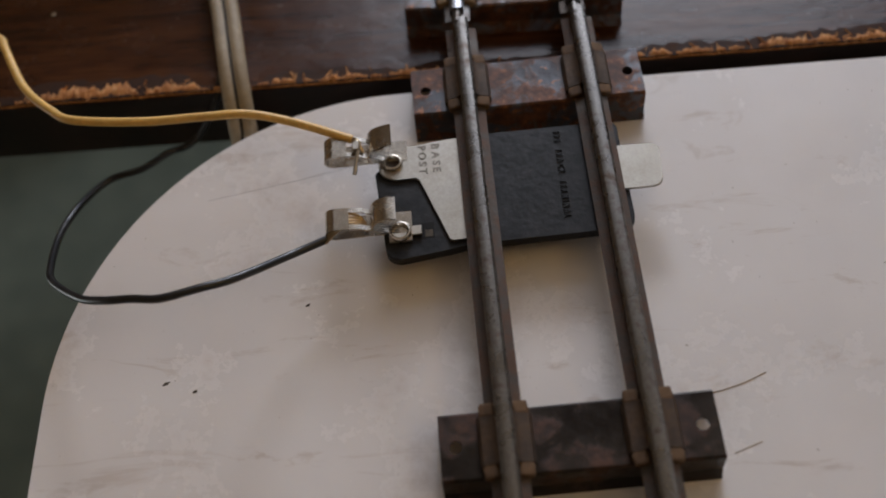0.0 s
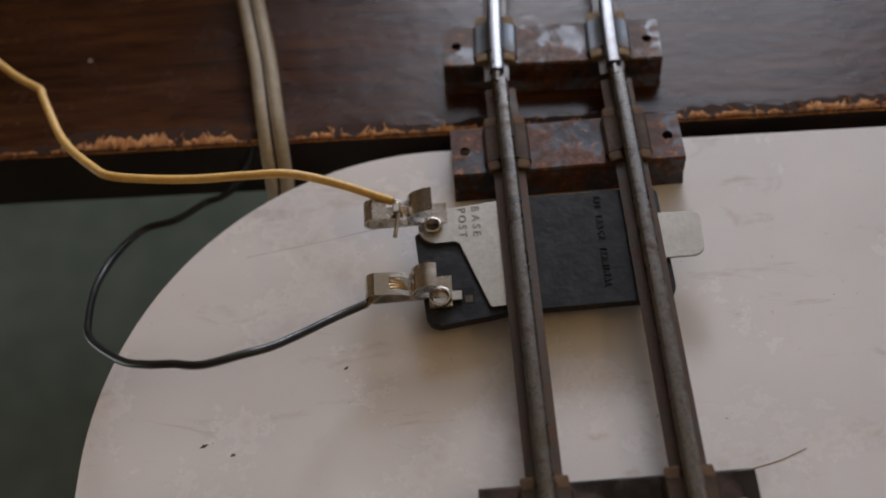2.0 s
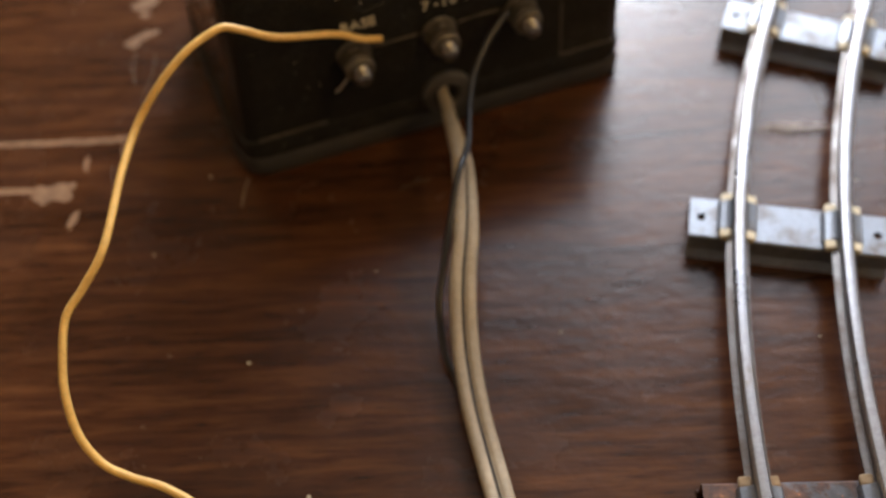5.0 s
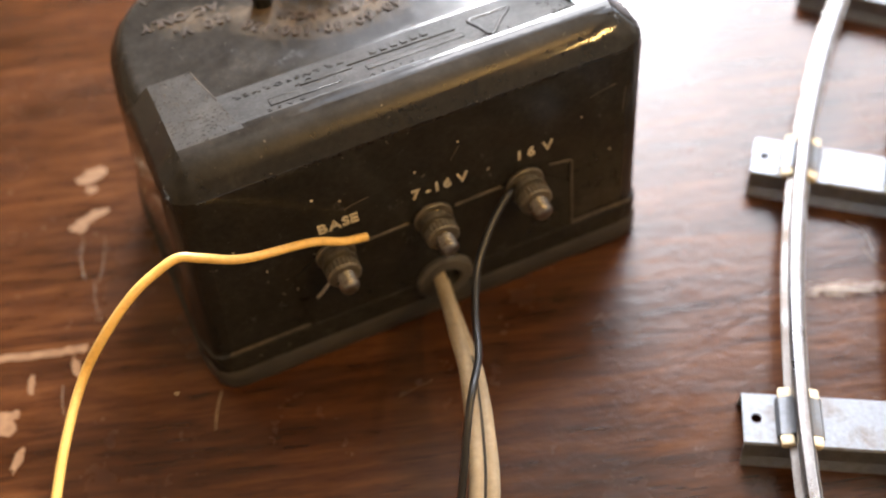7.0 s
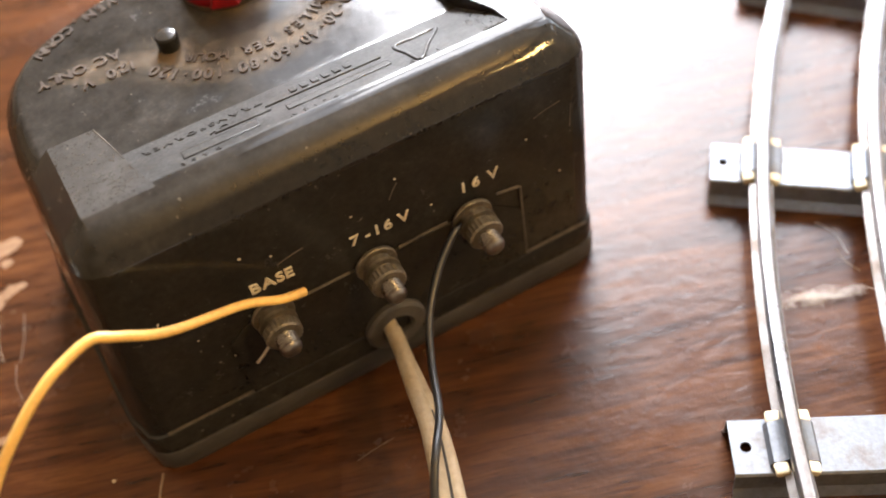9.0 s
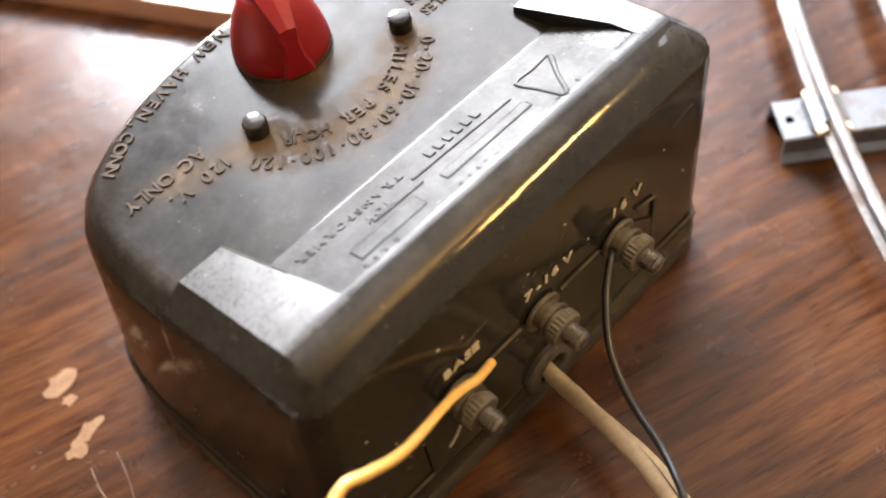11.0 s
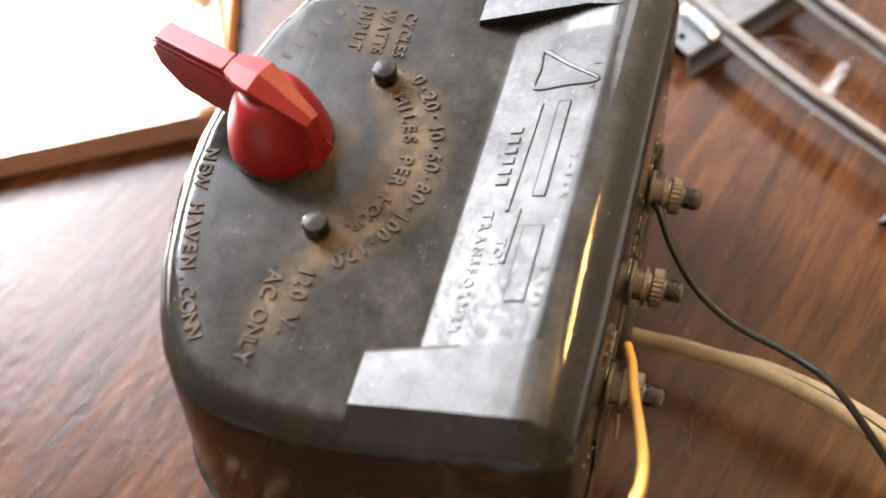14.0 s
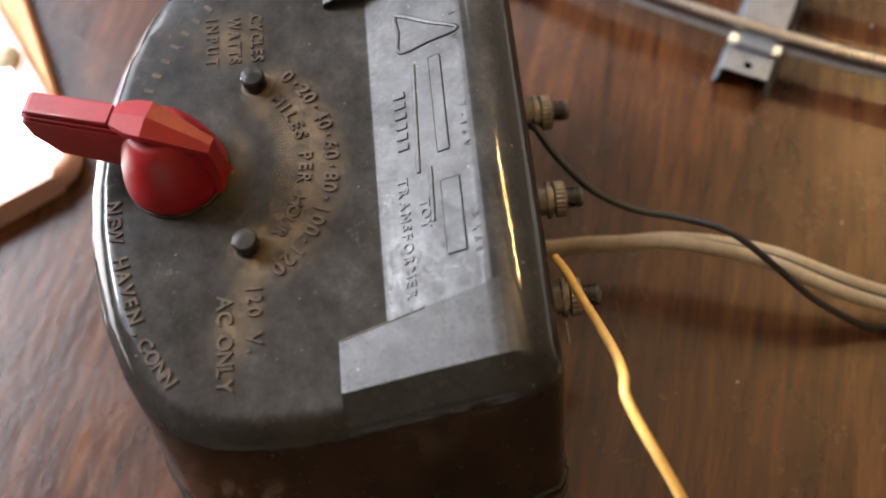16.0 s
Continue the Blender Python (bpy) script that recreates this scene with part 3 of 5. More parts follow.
def build_table():
    t = thing("table", "dark walnut-veneered table with a chipped front edge", "table", TABLE)
    part("tabletop", block(-430, 600, 0.0, 720, -17.5, 0, 0.8, 2), WOOD, t)
    part("edge_band", block(-428, 598, -0.35, 0.0, -17.0, -1.2), EDGE, t, "black edge band under the chipped veneer")
    for x in (-400, 560):
        for y in (45, 675)[x < 0 :]:
            part("leg", join(block(x - 22, x + 22, y - 22, y + 22, FLOOR_Z * 1e3, -17.5, 2)), WOOD, t)
    lx, ly = on_table(-87, 246)
    part("leg", moved(lathe([(5.5, FLOOR_Z * 1e3), (6.5, -200), (7.5, -17.5)], 20), shift(lx, ly, 0)), EDGE, t, "slender black table leg")
    # splintered chipboard along the front edge
    bites = [(-175, 0.5), (-160, 0.9), (-135, 0.6), (-122, 2.0), (-104, 1.6), (-99, 4.6), (-80, 5.0), (-66, 4.2), (-62, 0.9), (-50, 1.0), (-46, 3.4), (-30, 3.2), (-22, 1.6), (-8, 2.8), (10, 2.4), (28, 1.2), (40, 2.8), (58, 1.8), (64, 3.4), (98, 3.6), (106, 1.6), (140, 2.4), (172, 0.8)]
    bx, by = [p[0] for p in bites], [p[1] for p in bites]
    n, k, walk_y, lift = 760, 8, 0.0, 0.0
    vs, fs = [], []
    for i in range(n):
        x = -175 + 347 * i / (n - 1)
        walk_y = 0.82 * walk_y + rng.uniform(-0.45, 0.45)
        deep = max(0.25, float(np.interp(x, bx, by)) * (0.62 + 0.5 * walk_y))
        lift = 0.6 * lift + rng.uniform(-0.4, 0.4)
        crest = rng.uniform(0.0, 0.5) * min(1, deep / 2.5)
        for j in range(k):
            f = j / (k - 1)
            z = 0.42 * math.sin(math.pi * min(1, f * 1.15)) * min(1.0, deep / 1.4) - 0.55 * (1 - f) ** 3 + (0.30 * lift + 0.5 * crest - 0.1 + rng.uniform(-0.10, 0.10)) * (1 if 0 < j < k - 1 else 0)
            z -= 0.5 * max(0.0, 0.9 - deep)
            vs.append((x + rng.uniform(-0.14, 0.14), -0.42 + (deep + 0.42) * f, z if j < k - 1 else -0.03))
    for i in range(n - 1):
        for j in range(k - 1):
            o = i * k + j
            fs.append((o, o + 1, o + k + 1, o + k))
    part("splintered_edge", (vs, fs), TORN, t, "pale splintered chipboard along the edge", angle=0, kind="stuff")
    slivers = []
    for x0, x1, m, deep in ((-120, -100, 4, 1.6), (-100, -62, 22, 3.6), (-48, -22, 10, 2.8), (-22, 28, 10, 2.2), (30, 60, 8, 2.2), (60, 100, 16, 3.0), (100, 170, 9, 2.0)):
        for _ in range(m):
            x, y = rng.uniform(x0, x1), rng.uniform(0.05, 1.0) * deep
            lx, ly, lz = rng.uniform(0.3, 1.3), rng.uniform(0.06, 0.22), rng.uniform(0.05, 0.22)
            g = block(-lx, lx, -ly, ly, -lz, lz)
            slivers.append(moved(g, shift(x, y, rng.uniform(-0.1, 0.35), rng.uniform(-25, 25), rng.uniform(-20, 20), rng.gauss(90, 30))))
    part("loose_splinter", join(*slivers), TORN, t, "loose pale wood splinters", angle=0, kind="stuff")
    # rubbed dark strip behind the splinters
    strip = [(-175 + 2 * i, max(0.6, float(np.interp(-175 + 2 * i, bx, by)) + rng.uniform(-0.3, 1.3))) for i in range(178)]
    part("worn_strip", prism([(-175, -0.2)] + strip + [(179, -0.2)], -0.3, 0.012), BAREDARK, t, "rubbed brown strip along the edge")
    marks = [(-174, 332, 4.6, 3.0, 20), (-173, 327, 2.0, 1.7, 0), (-171, 317.5, 4.4, 2.0, 25), (-174, 314, 2.4, 1.9, 0), (-176, 267, 1.0, 3.2, 5), (-174.5, 247, 1.5, 3.2, -15), (-166, 271, 1.2, 3.0, 20)]
    for x, y, sx, sy, turn in marks:
        part("chip", blob(*on_table(x, y), sx * 0.85, sy * 0.85, turn=turn), CHIP, t, "bare patch where the veneer has flaked off", angle=0)
    for pts, w in (([(-164, 276), (-178, 274.8), (-200, 273.5), (-225, 272), (-260, 270)], 1.15), ([(-177, 259), (-184, 257), (-200, 256.5), (-230, 255), (-260, 253)], 1.3)):
        pts = smooth_path([(*on_table(*p), 0) for p in pts], 12)
        up = [(p.x, p.y + w * rng.uniform(0.6, 1.1)) for p in pts]
        low = [(p.x, p.y - w * rng.uniform(0.6, 1.1)) for p in pts]
        part("gouge", prism(up + low[::-1], 0.0, 0.12), CHIP, t, "long pale gouge in the veneer", angle=0)
    part("gouge", blob(*on_table(-183, 256), 6, 3.2), CHIP, t, "long pale gouge in the veneer", angle=0)
    for a, b, w in (((-129.4, 262), (-129.6, 252), 0.22), ((-172, 309), (-169, 297), 0.10), ((-166, 310), (-165, 296), 0.08), ((-166, 296), (-162, 284), 0.08), ((-168, 266), (-166, 258), 0.10), ((24, 292), (27, 285), 0.10), ((-88, 258), (-80, 262), 0.07)):
        pa, pb = on_table(*a), on_table(*b)
        mid = ((pa[0] + pb[0]) / 2 + rng.uniform(-1, 1), (pa[1] + pb[1]) / 2)
        part("scratch", tube([(*pa, 0), (*mid, 0), (*pb, 0)], w, 6, 4), FAINT, t, "thin pale scratch")
    for x, y, r in ((29.7, 199.5, 0.55), (-101.3, 172.1, 0.5), (30, 262, 0.4), (-150, 236, 0.5), (-120, 205, 0.4), (-46, 215, 0.3), (14, 215, 0.3), (-92, 232, 0.3), (-140, 262, 0.4)):
        part("speck", blob(*on_table(x, y), r, r * 0.8, 0.2, 8), CREAM, t, "pale speck of dust")
    return t


build_table()


# ---- the white board in front of it ----
SEAT = pose(0.0086, 0.1427, -0.0012, 3.2, 0, 4.2)


def build_stool():
    t = thing("stool", "white-painted stool with a rounded, scuffed top", "stool", SEAT)
    outline = rounded([(-94, 5.0), (300, 5.0), (300, -290), (-94, -290)], [68, 40, 68, 60], 28)
    part("seat", prism(outline, -22, 0, 3.2, 4), WHITE, t)
    for x, y in ((-40, -50), (250, -50), (-40, -240), (250, -240)):
        part("leg", lathe([(13, FLOOR_Z * 1e3 + 14 * (1 if y > -100 else 1.5)), (18, -200), (18, -22)], 20), WHITE, t)
    for x, y, sx, sy, turn in ((-44.9, -44.7, 0.5, 0.3, 40), (-71, -59, 0.7, 0.3, 20), (-65.5, -61, 0.5, 0.3, 0), (90, -68, 0.4, 0.3, 0), (78, -40, 0.25, 0.2, 0), (95, -30, 0.3, 0.3, 0), (-50, -90, 0.8, 0.3, 30)):
        part("scuff", blob(x, y, sx, sy, 0.08, 10, 0.4, turn), DIRT, t, "small brown scuff in the paint", angle=0)
    part("scratch", tube([(-66, -19, 0), (-50, -16, 0), (-36, -13, 0)], 0.03, 6, 6), DIRT, t, "thin grey scratch in the paint")
    for pts, w in (([(27, -68), (33, -66.5), (38, -64.5)], 0.12), ([(64, -44), (69, -43.5), (74, -44)], 0.07), ([(30, -79), (35, -77.2)], 0.09)):
        part("crack", tube([(x, y, 0) for x, y in pts], w, 6, 6), TANFIBRE, t, "fine tan crack in the paint")
    return t


build_stool()

# ---- toy train track ----
RAIL_FOOT = [(-3.2, 0.8), (3.2, 0.8), (3.2, 1.15), (1.0, 1.6), (0.7, 3.1), (-0.7, 3.1), (-1.0, 1.6), (-3.2, 1.15)]
SLIM_FOOT = [(0.82 * x, z) for x, z in RAIL_FOOT]
RAIL = [(0.8, 3.0), (1.5, 3.4), (1.5, 4.7), (1.0, 5.2), (0.4, 5.35), (-0.4, 5.35), (-1.0, 5.2), (-1.5, 4.7), (-1.5, 3.4), (-0.8, 3.0)]
GAUGE = 12.25
TIE_L, TIE_W, TIE_H, HOLE_X = 23.6, 5.6, 7.2, 20.8


def tie_geo():
    """A pressed sheet sleeper: flat top with a hole at each end, splayed skirts, open ends."""
    bm = bmesh.new()
    outer = [bm.verts.new((x, y, 0)) for x, y in ((-TIE_L, -TIE_W), (TIE_L, -TIE_W), (TIE_L, TIE_W), (-TIE_L, TIE_W))]
    edges = [bm.edges.new((outer[i], outer[(i + 1) % 4])) for i in range(4)]
    for cx in (-HOLE_X, HOLE_X):
        ring = [bm.verts.new((cx + 1.1 * math.cos(2 * math.pi * i / 14), 1.1 * math.sin(2 * math.pi * i / 14), 0)) for i in range(14)]
        edges += [bm.edges.new((ring[i], ring[(i + 1) % 14])) for i in range(14)]
    bmesh.ops.triangle_fill(bm, use_beauty=True, use_dissolve=False, edges=edges)
    for s, pair in ((-1, (outer[0], outer[1])), (1, (outer[3], outer[2]))):
        for dy, z in ((0.45, -0.4), (0.75, -4.8), (1.9, -TIE_H + 0.1)):
            low = [bm.verts.new((p.co.x, s * (TIE_W + dy), z)) for p in pair]
            bm.faces.new((pair[0], pair[1], low[1], low[0]))
            pair = low
    bmesh.ops.recalc_face_normals(bm, faces=list(bm.faces))
    if sum(f.normal.z for f in bm.faces) < 0:
        bmesh.ops.reverse_faces(bm, faces=list(bm.faces))
    bmesh.ops.solidify(bm, geom=list(bm.faces), thickness=0.45)
    return geo_bm(bm)


def strip(path, y0, y1, thick=0.45):
    """A bent sheet strip: its side view (x, z) as a path, its width from y0 to y1."""
    pts = [Vector((x, 0, z)) for x, z in path]
    up, low = [], []
    for i, p in enumerate(pts):
        d = (pts[min(i + 1, len(pts) - 1)] - pts[max(i - 1, 0)]).normalized()
        nrm = Vector((-d.z, 0, d.x)) * thick / 2
        up.append(p + nrm)
        low.append(p - nrm)
    loop = up + low[::-1]
    n = len(loop)
    vs = [(p.x, y0, p.z) for p in loop] + [(p.x, y1, p.z) for p in loop]
    fs = [(i, (i + 1) % n, n + (i + 1) % n, n + i) for i in range(n)]
    k = len(pts)
    for o in (0, n):
        fs += [(o + i, o + i + 1, o + n - 2 - i, o + n - 1 - i) for i in range(k - 1)]
    return vs, fs


def clip_geo():
    """Two sheet tongues bent up from the sleeper and folded over the rail's foot."""
    side = [(4.5, -0.4), (4.4, 1.0), (4.0, 1.6), (3.1, 1.85), (2.2, 2.2), (1.6, 2.7), (1.25, 3.1)]
    return join(*[strip([(q * x, z) for x, z in side], -4.3, 4.3, 0.5) for q in (-1, 1)])


def insulator_geo():
    """A fibre sleeve under the rail, its ends showing before and behind the tongues."""
    g = [block(-3.8, 3.8, -5.4, 5.4, 0.02, 0.72, 0.15, 1)]
    for y in (-5.4, 5.4):
        for q in (-1, 1):
            g.append(moved(block(-1.4, 1.4, -1.3, 1.3, -0.9, 1.0, 0.5, 2), shift(q * 2.75, y, 1.15, 0, q * 16, q * y * 0.9)))
    return join(*g)


tie_meshes = {}


def add_tie(parent, m, metal, clipmetal, fibre=None):
    fibre = fibre or FIBRE
    key = (metal.name, clipmetal.name, fibre.name)
    if key not in tie_meshes:
        tie_meshes[key] = (mesh_of("tie", tie_geo(), metal, 30), mesh_of("clip", clip_geo(), clipmetal, 35), mesh_of("insulator", insulator_geo(), fibre, 35))
    tie, clip, insulator = tie_meshes[key]
    ob = part("tie", tie, None, parent, m=m)
    for s in (-1, 1):
        at = pose(s * GAUGE * MM, 0, 0)
        part("clip", clip, None, ob, m=at)
        part("insulator", insulator, None, ob, "cream fibre insulator", m=at)
    return ob


def build_straight():
    m = pose(0.0075, 0.1575, 0.0068, 3.2, 0, 6.2)
    t = thing("straight_track", "tarnished toy train track with rusty sheet-metal sleepers", "train track", m)
    for s in (-1, 1):
        path = [Vector((s * GAUGE, y, 0)) for y in (-252, -180, -120, -60, -0.6)]
        r = part("rail", sweep(path, RAIL), OLDSTEEL, t, angle=25)
        part("rail_foot", sweep(path, RAIL_FOOT), RUSTFOOT, r, "rusty rail foot", angle=25)
    add_tie(t, pose(0, -0.0152, 0), RUST, BROWNCLIP, OLDFIBRE)
    for y in (-0.0920, -0.166, -0.239):
        add_tie(t, pose(0, y, 0), DARKRUST, BROWNCLIP, OLDFIBRE)
    return t


BROWNCLIP = surface("rusty_brown_clip", (0.095, 0.058, 0.034), (0.060, 0.040, 0.028), (0.4, 0.6), 300, 1300, metal=0.3, rough=(0.5, 0.75), bump=0.5, depth=0.0002)
OLDFIBRE = surface("browned_fibre", (0.085, 0.045, 0.020), (0.15, 0.085, 0.040), (0.4, 0.6), 200, 900, rough=(0.7, 0.9))
CX, CY, R0 = 403.4, 190.0, 410.0 - GAUGE


def build_curve(name, a0, a1, ties, label):
    base = Vector((7.2, 169, TIE_H))
    t = thing(name, label, "train track", pose(*(base * MM)))
    for r in (R0 + GAUGE, R0 - GAUGE):
        path = []
        for i in range(41):
            a = radians(a0 + (a1 - a0) * i / 40)
            path.append(Vector((CX - r * math.cos(a), CY + r * math.sin(a), TIE_H)) - base)
        rail = part("rail", sweep(path, RAIL), STEEL, t, angle=25)
        part("rail_foot", sweep(path, SLIM_FOOT), FOOT, rail, "dull grey rail foot", angle=25)
        if a0 < 0:
            p, d = path[0], (path[1] - path[0]).normalized()
            part("rail_pin", tube([p - d * 3 + Vector((0, 0, 4)), p + Vector((0, 0, 4)), p + d * 6 + Vector((0, 0, 4))], 0.95, 10, 2), OLDSTEEL, t, "steel joining pin")
    for i, a in enumerate(ties):
        p = (Vector((CX - R0 * math.cos(radians(a)), CY + R0 * math.sin(radians(a)), TIE_H)) - base) * MM
        rusty = i == 0 and a0 < 0
        add_tie(t, pose(*p, 0, 0, -a), SPOTTED if rusty else ZINC, ZINC, TANFIBRE if rusty else FIBRE)
    return t


build_straight()
build_curve("curved_track", -4.55, 29.3, (-2.9, 7.45, 17.6, 27.7), "bright steel curved toy train track on dark sheet-metal sleepers")
build_curve("curved_track", 29.5, 60.0, (31.3, 41.4, 51.5), "bright steel curved toy train track on dark sheet-metal sleepers")


# ---- track terminal ----
def arc2(cx, cz, r, a0, a1, n=8):
    return [(cx + r * math.cos(radians(a0 + (a1 - a0) * i / n)), cz + r * math.sin(radians(a0 + (a1 - a0) * i / n))) for i in range(n + 1)]


def spring_clip(parent, y, lean):
    """A folded spring wire clip: base strip, loop, slotted tongue and upturned lip."""
    w = 2.35
    c = part("spring_clip", join(
        strip([(-25.5, 0.3), (-34, 0.3), (-40.0, 0.2)] + arc2(-40.0, 1.9, 1.7, 270, 90) + [(-37.2, 3.5)], y - w, y + w, 0.32),
        strip([(-37.4, 3.5), (-35.0, 3.1), (-32.0, 1.5), (-30.0, 0.9)], y - w, y - w + 1.0, 0.32),
        strip([(-37.4, 3.5), (-35.0, 3.1), (-32.0, 1.5), (-30.0, 0.9)], y + w - 1.0, y + w, 0.32),
    ), SPRING, parent, "bent spring wire clip", angle=35)
    part("lip", moved(strip([(-33.2, 0.4), (-33.1, 1.8), (-32.8, 3.1), (-32.1, 4.2), (-31.0, 4.9), (-29.6, 5.3), (-28.2, 5.4 + lean)], y - w + 0.2, y + w + 0.5, 0.32), shift()), SPRING, c, angle=35)
    return c


SPRING = surface("bright_spring_steel", (0.66, 0.60, 0.52), (0.50, 0.44, 0.36), (0.4, 0.7), 200, 1400, metal=1.0, rough=(0.16, 0.34), bump=0.15, depth=0.0001)
# darker than the plate: the stamped letters' shading is in this colour
STAMPSHADE = surface("shaded_nickel", (0.26, 0.23, 0.20), (0.18, 0.16, 0.13), (0.4, 0.6), 300, 1500, metal=0.9, rough=(0.4, 0.55))


def build_terminal():
    m = pose(0.0075, 0.1575, 0.0068, 3.2, 0, 6.2)
    t = thing("track_terminal", "black fibre track terminal with nickel plate under the rails", "track terminal", m)
    body = rounded([(-16, -27.3), (16.4, -27.3), (16.6, -52.2), (-14.5, -52.4), (-19.2, -53.2), (-30.6, -54.6), (-32.2, -33.6), (-16, -34.0)], [0.5, 1.5, 2.5, 0.5, 1.0, 2.5, 1.0, 0.5], 5)
    base = part("base_plate", prism(body, -2.6, -0.35, 0.3, 2), BLACKFIBRE, t)
    # no hole is cut: the slot's shade is a flat black block
    part("slot", block(-24.6, -21.4, -50.2, -46.8, -0.5, -0.30), plain("slot_shadow", (0.004, 0.004, 0.004), 0.9), base, "black block for the shade inside a square slot")
    part("slot_patch", block(-23.2, -21.7, -49.9, -48.4, -0.5, -0.26), DUST, base, "small brown block set in the slot")
    plate = rounded([(-31.3, -29.6), (-12.6, -27.8), (-12.2, -51.3), (-18.4, -51.6), (-23.6, -36.6), (-31.3, -36.8)], [3.4, 0.6, 1.8, 0.5, 0.8, 3.4], 6)
    pl = part("post_plate", prism(plate, -0.25, 0.35, 0.18, 2), NICKEL, t, "dull nickel contact plate stamped with letters")
    part("rolled_edge", tube([(-12.7, -27.9, 0.45), (-12.5, -40, 0.45), (-12.3, -50.2, 0.45)], 0.8, 10, 3), NICKEL, pl)
    part("lettering", moved(line_text("BASE", 2.2, 0.12, 6.7), shift(-20.6, -32.4, 0.3, 0, 0, -90)), STAMPSHADE, pl, "stamped letters, their shading put into the colour")
    part("lettering", moved(line_text("POST", 2.2, 0.12, 6.7), shift(-23.3, -32.6, 0.3, 0, 0, -90)), STAMPSHADE, pl, "stamped letters, their shading put into the colour")
    part("lettering", moved(line_text("690 TRACK TERMINAL", 1.9, 0.24, 20.4, gap=0.1, narrow=0.62), shift(3.6, -38.6, -0.36, 0, 0, -91)), BLACKFIBRE, base, "raised black letters")
    part("contact_tab", prism(rounded([(14.5, -33.9), (23.7, -34.2), (23.0, -44.0), (14.5, -44.0)], [0.4, 1.4, 1.8, 0.4], 6), -0.2, 0.45, 0.2, 2), NICKEL, t, "dull nickel tab with rounded corners")
    part("tongue", join(block(-30.0, -25.6, -50.8, -46.9, -0.25, 0.45, 0.15, 1), block(-25.7, -23.7, -49.6, -47.6, -0.1, 0.5, 0.12, 1)), NICKEL, t)
    for x, y, r in ((-28.4, -32.9, 1.9), (-27.8, -48.8, 2.2)):
        part("rivet", moved(lathe([(r * 0.64, 0.2), (r, 0.2), (r * 1.02, 0.7), (r * 0.9, 1.15), (r * 0.76, 1.2), (r * 0.64, 0.9), (r * 0.6, -0.4)], 22), shift(x, y, 0.1)), SPRING, t, "hollow rivet")
        # dark disc that fills the bore
        part("rivet_bore", moved(lathe([(r * 0.62, 0.25), (r * 0.62, 0.32)], 16), shift(x, y, 0.1)), DIRT, t, "dark disc in the hollow of the rivet")
    spring_clip(t, -29.9, 0.2)
    spring_clip(t, -46.6, -0.5)
    part("lug", join(tube([(-35.2, -29.4, 4.4), (-34.8, -31.0, 4.2), (-35.4, -34.4, 3.4), (-35.8, -36.2, 2.9)], 0.42, 8, 4), block(-35.9, -34.5, -31.6, -29.6, 3.6, 4.8, 0.2, 1)), NICKEL, t, "bare tinned wire end through the clip")
    return t


build_terminal()


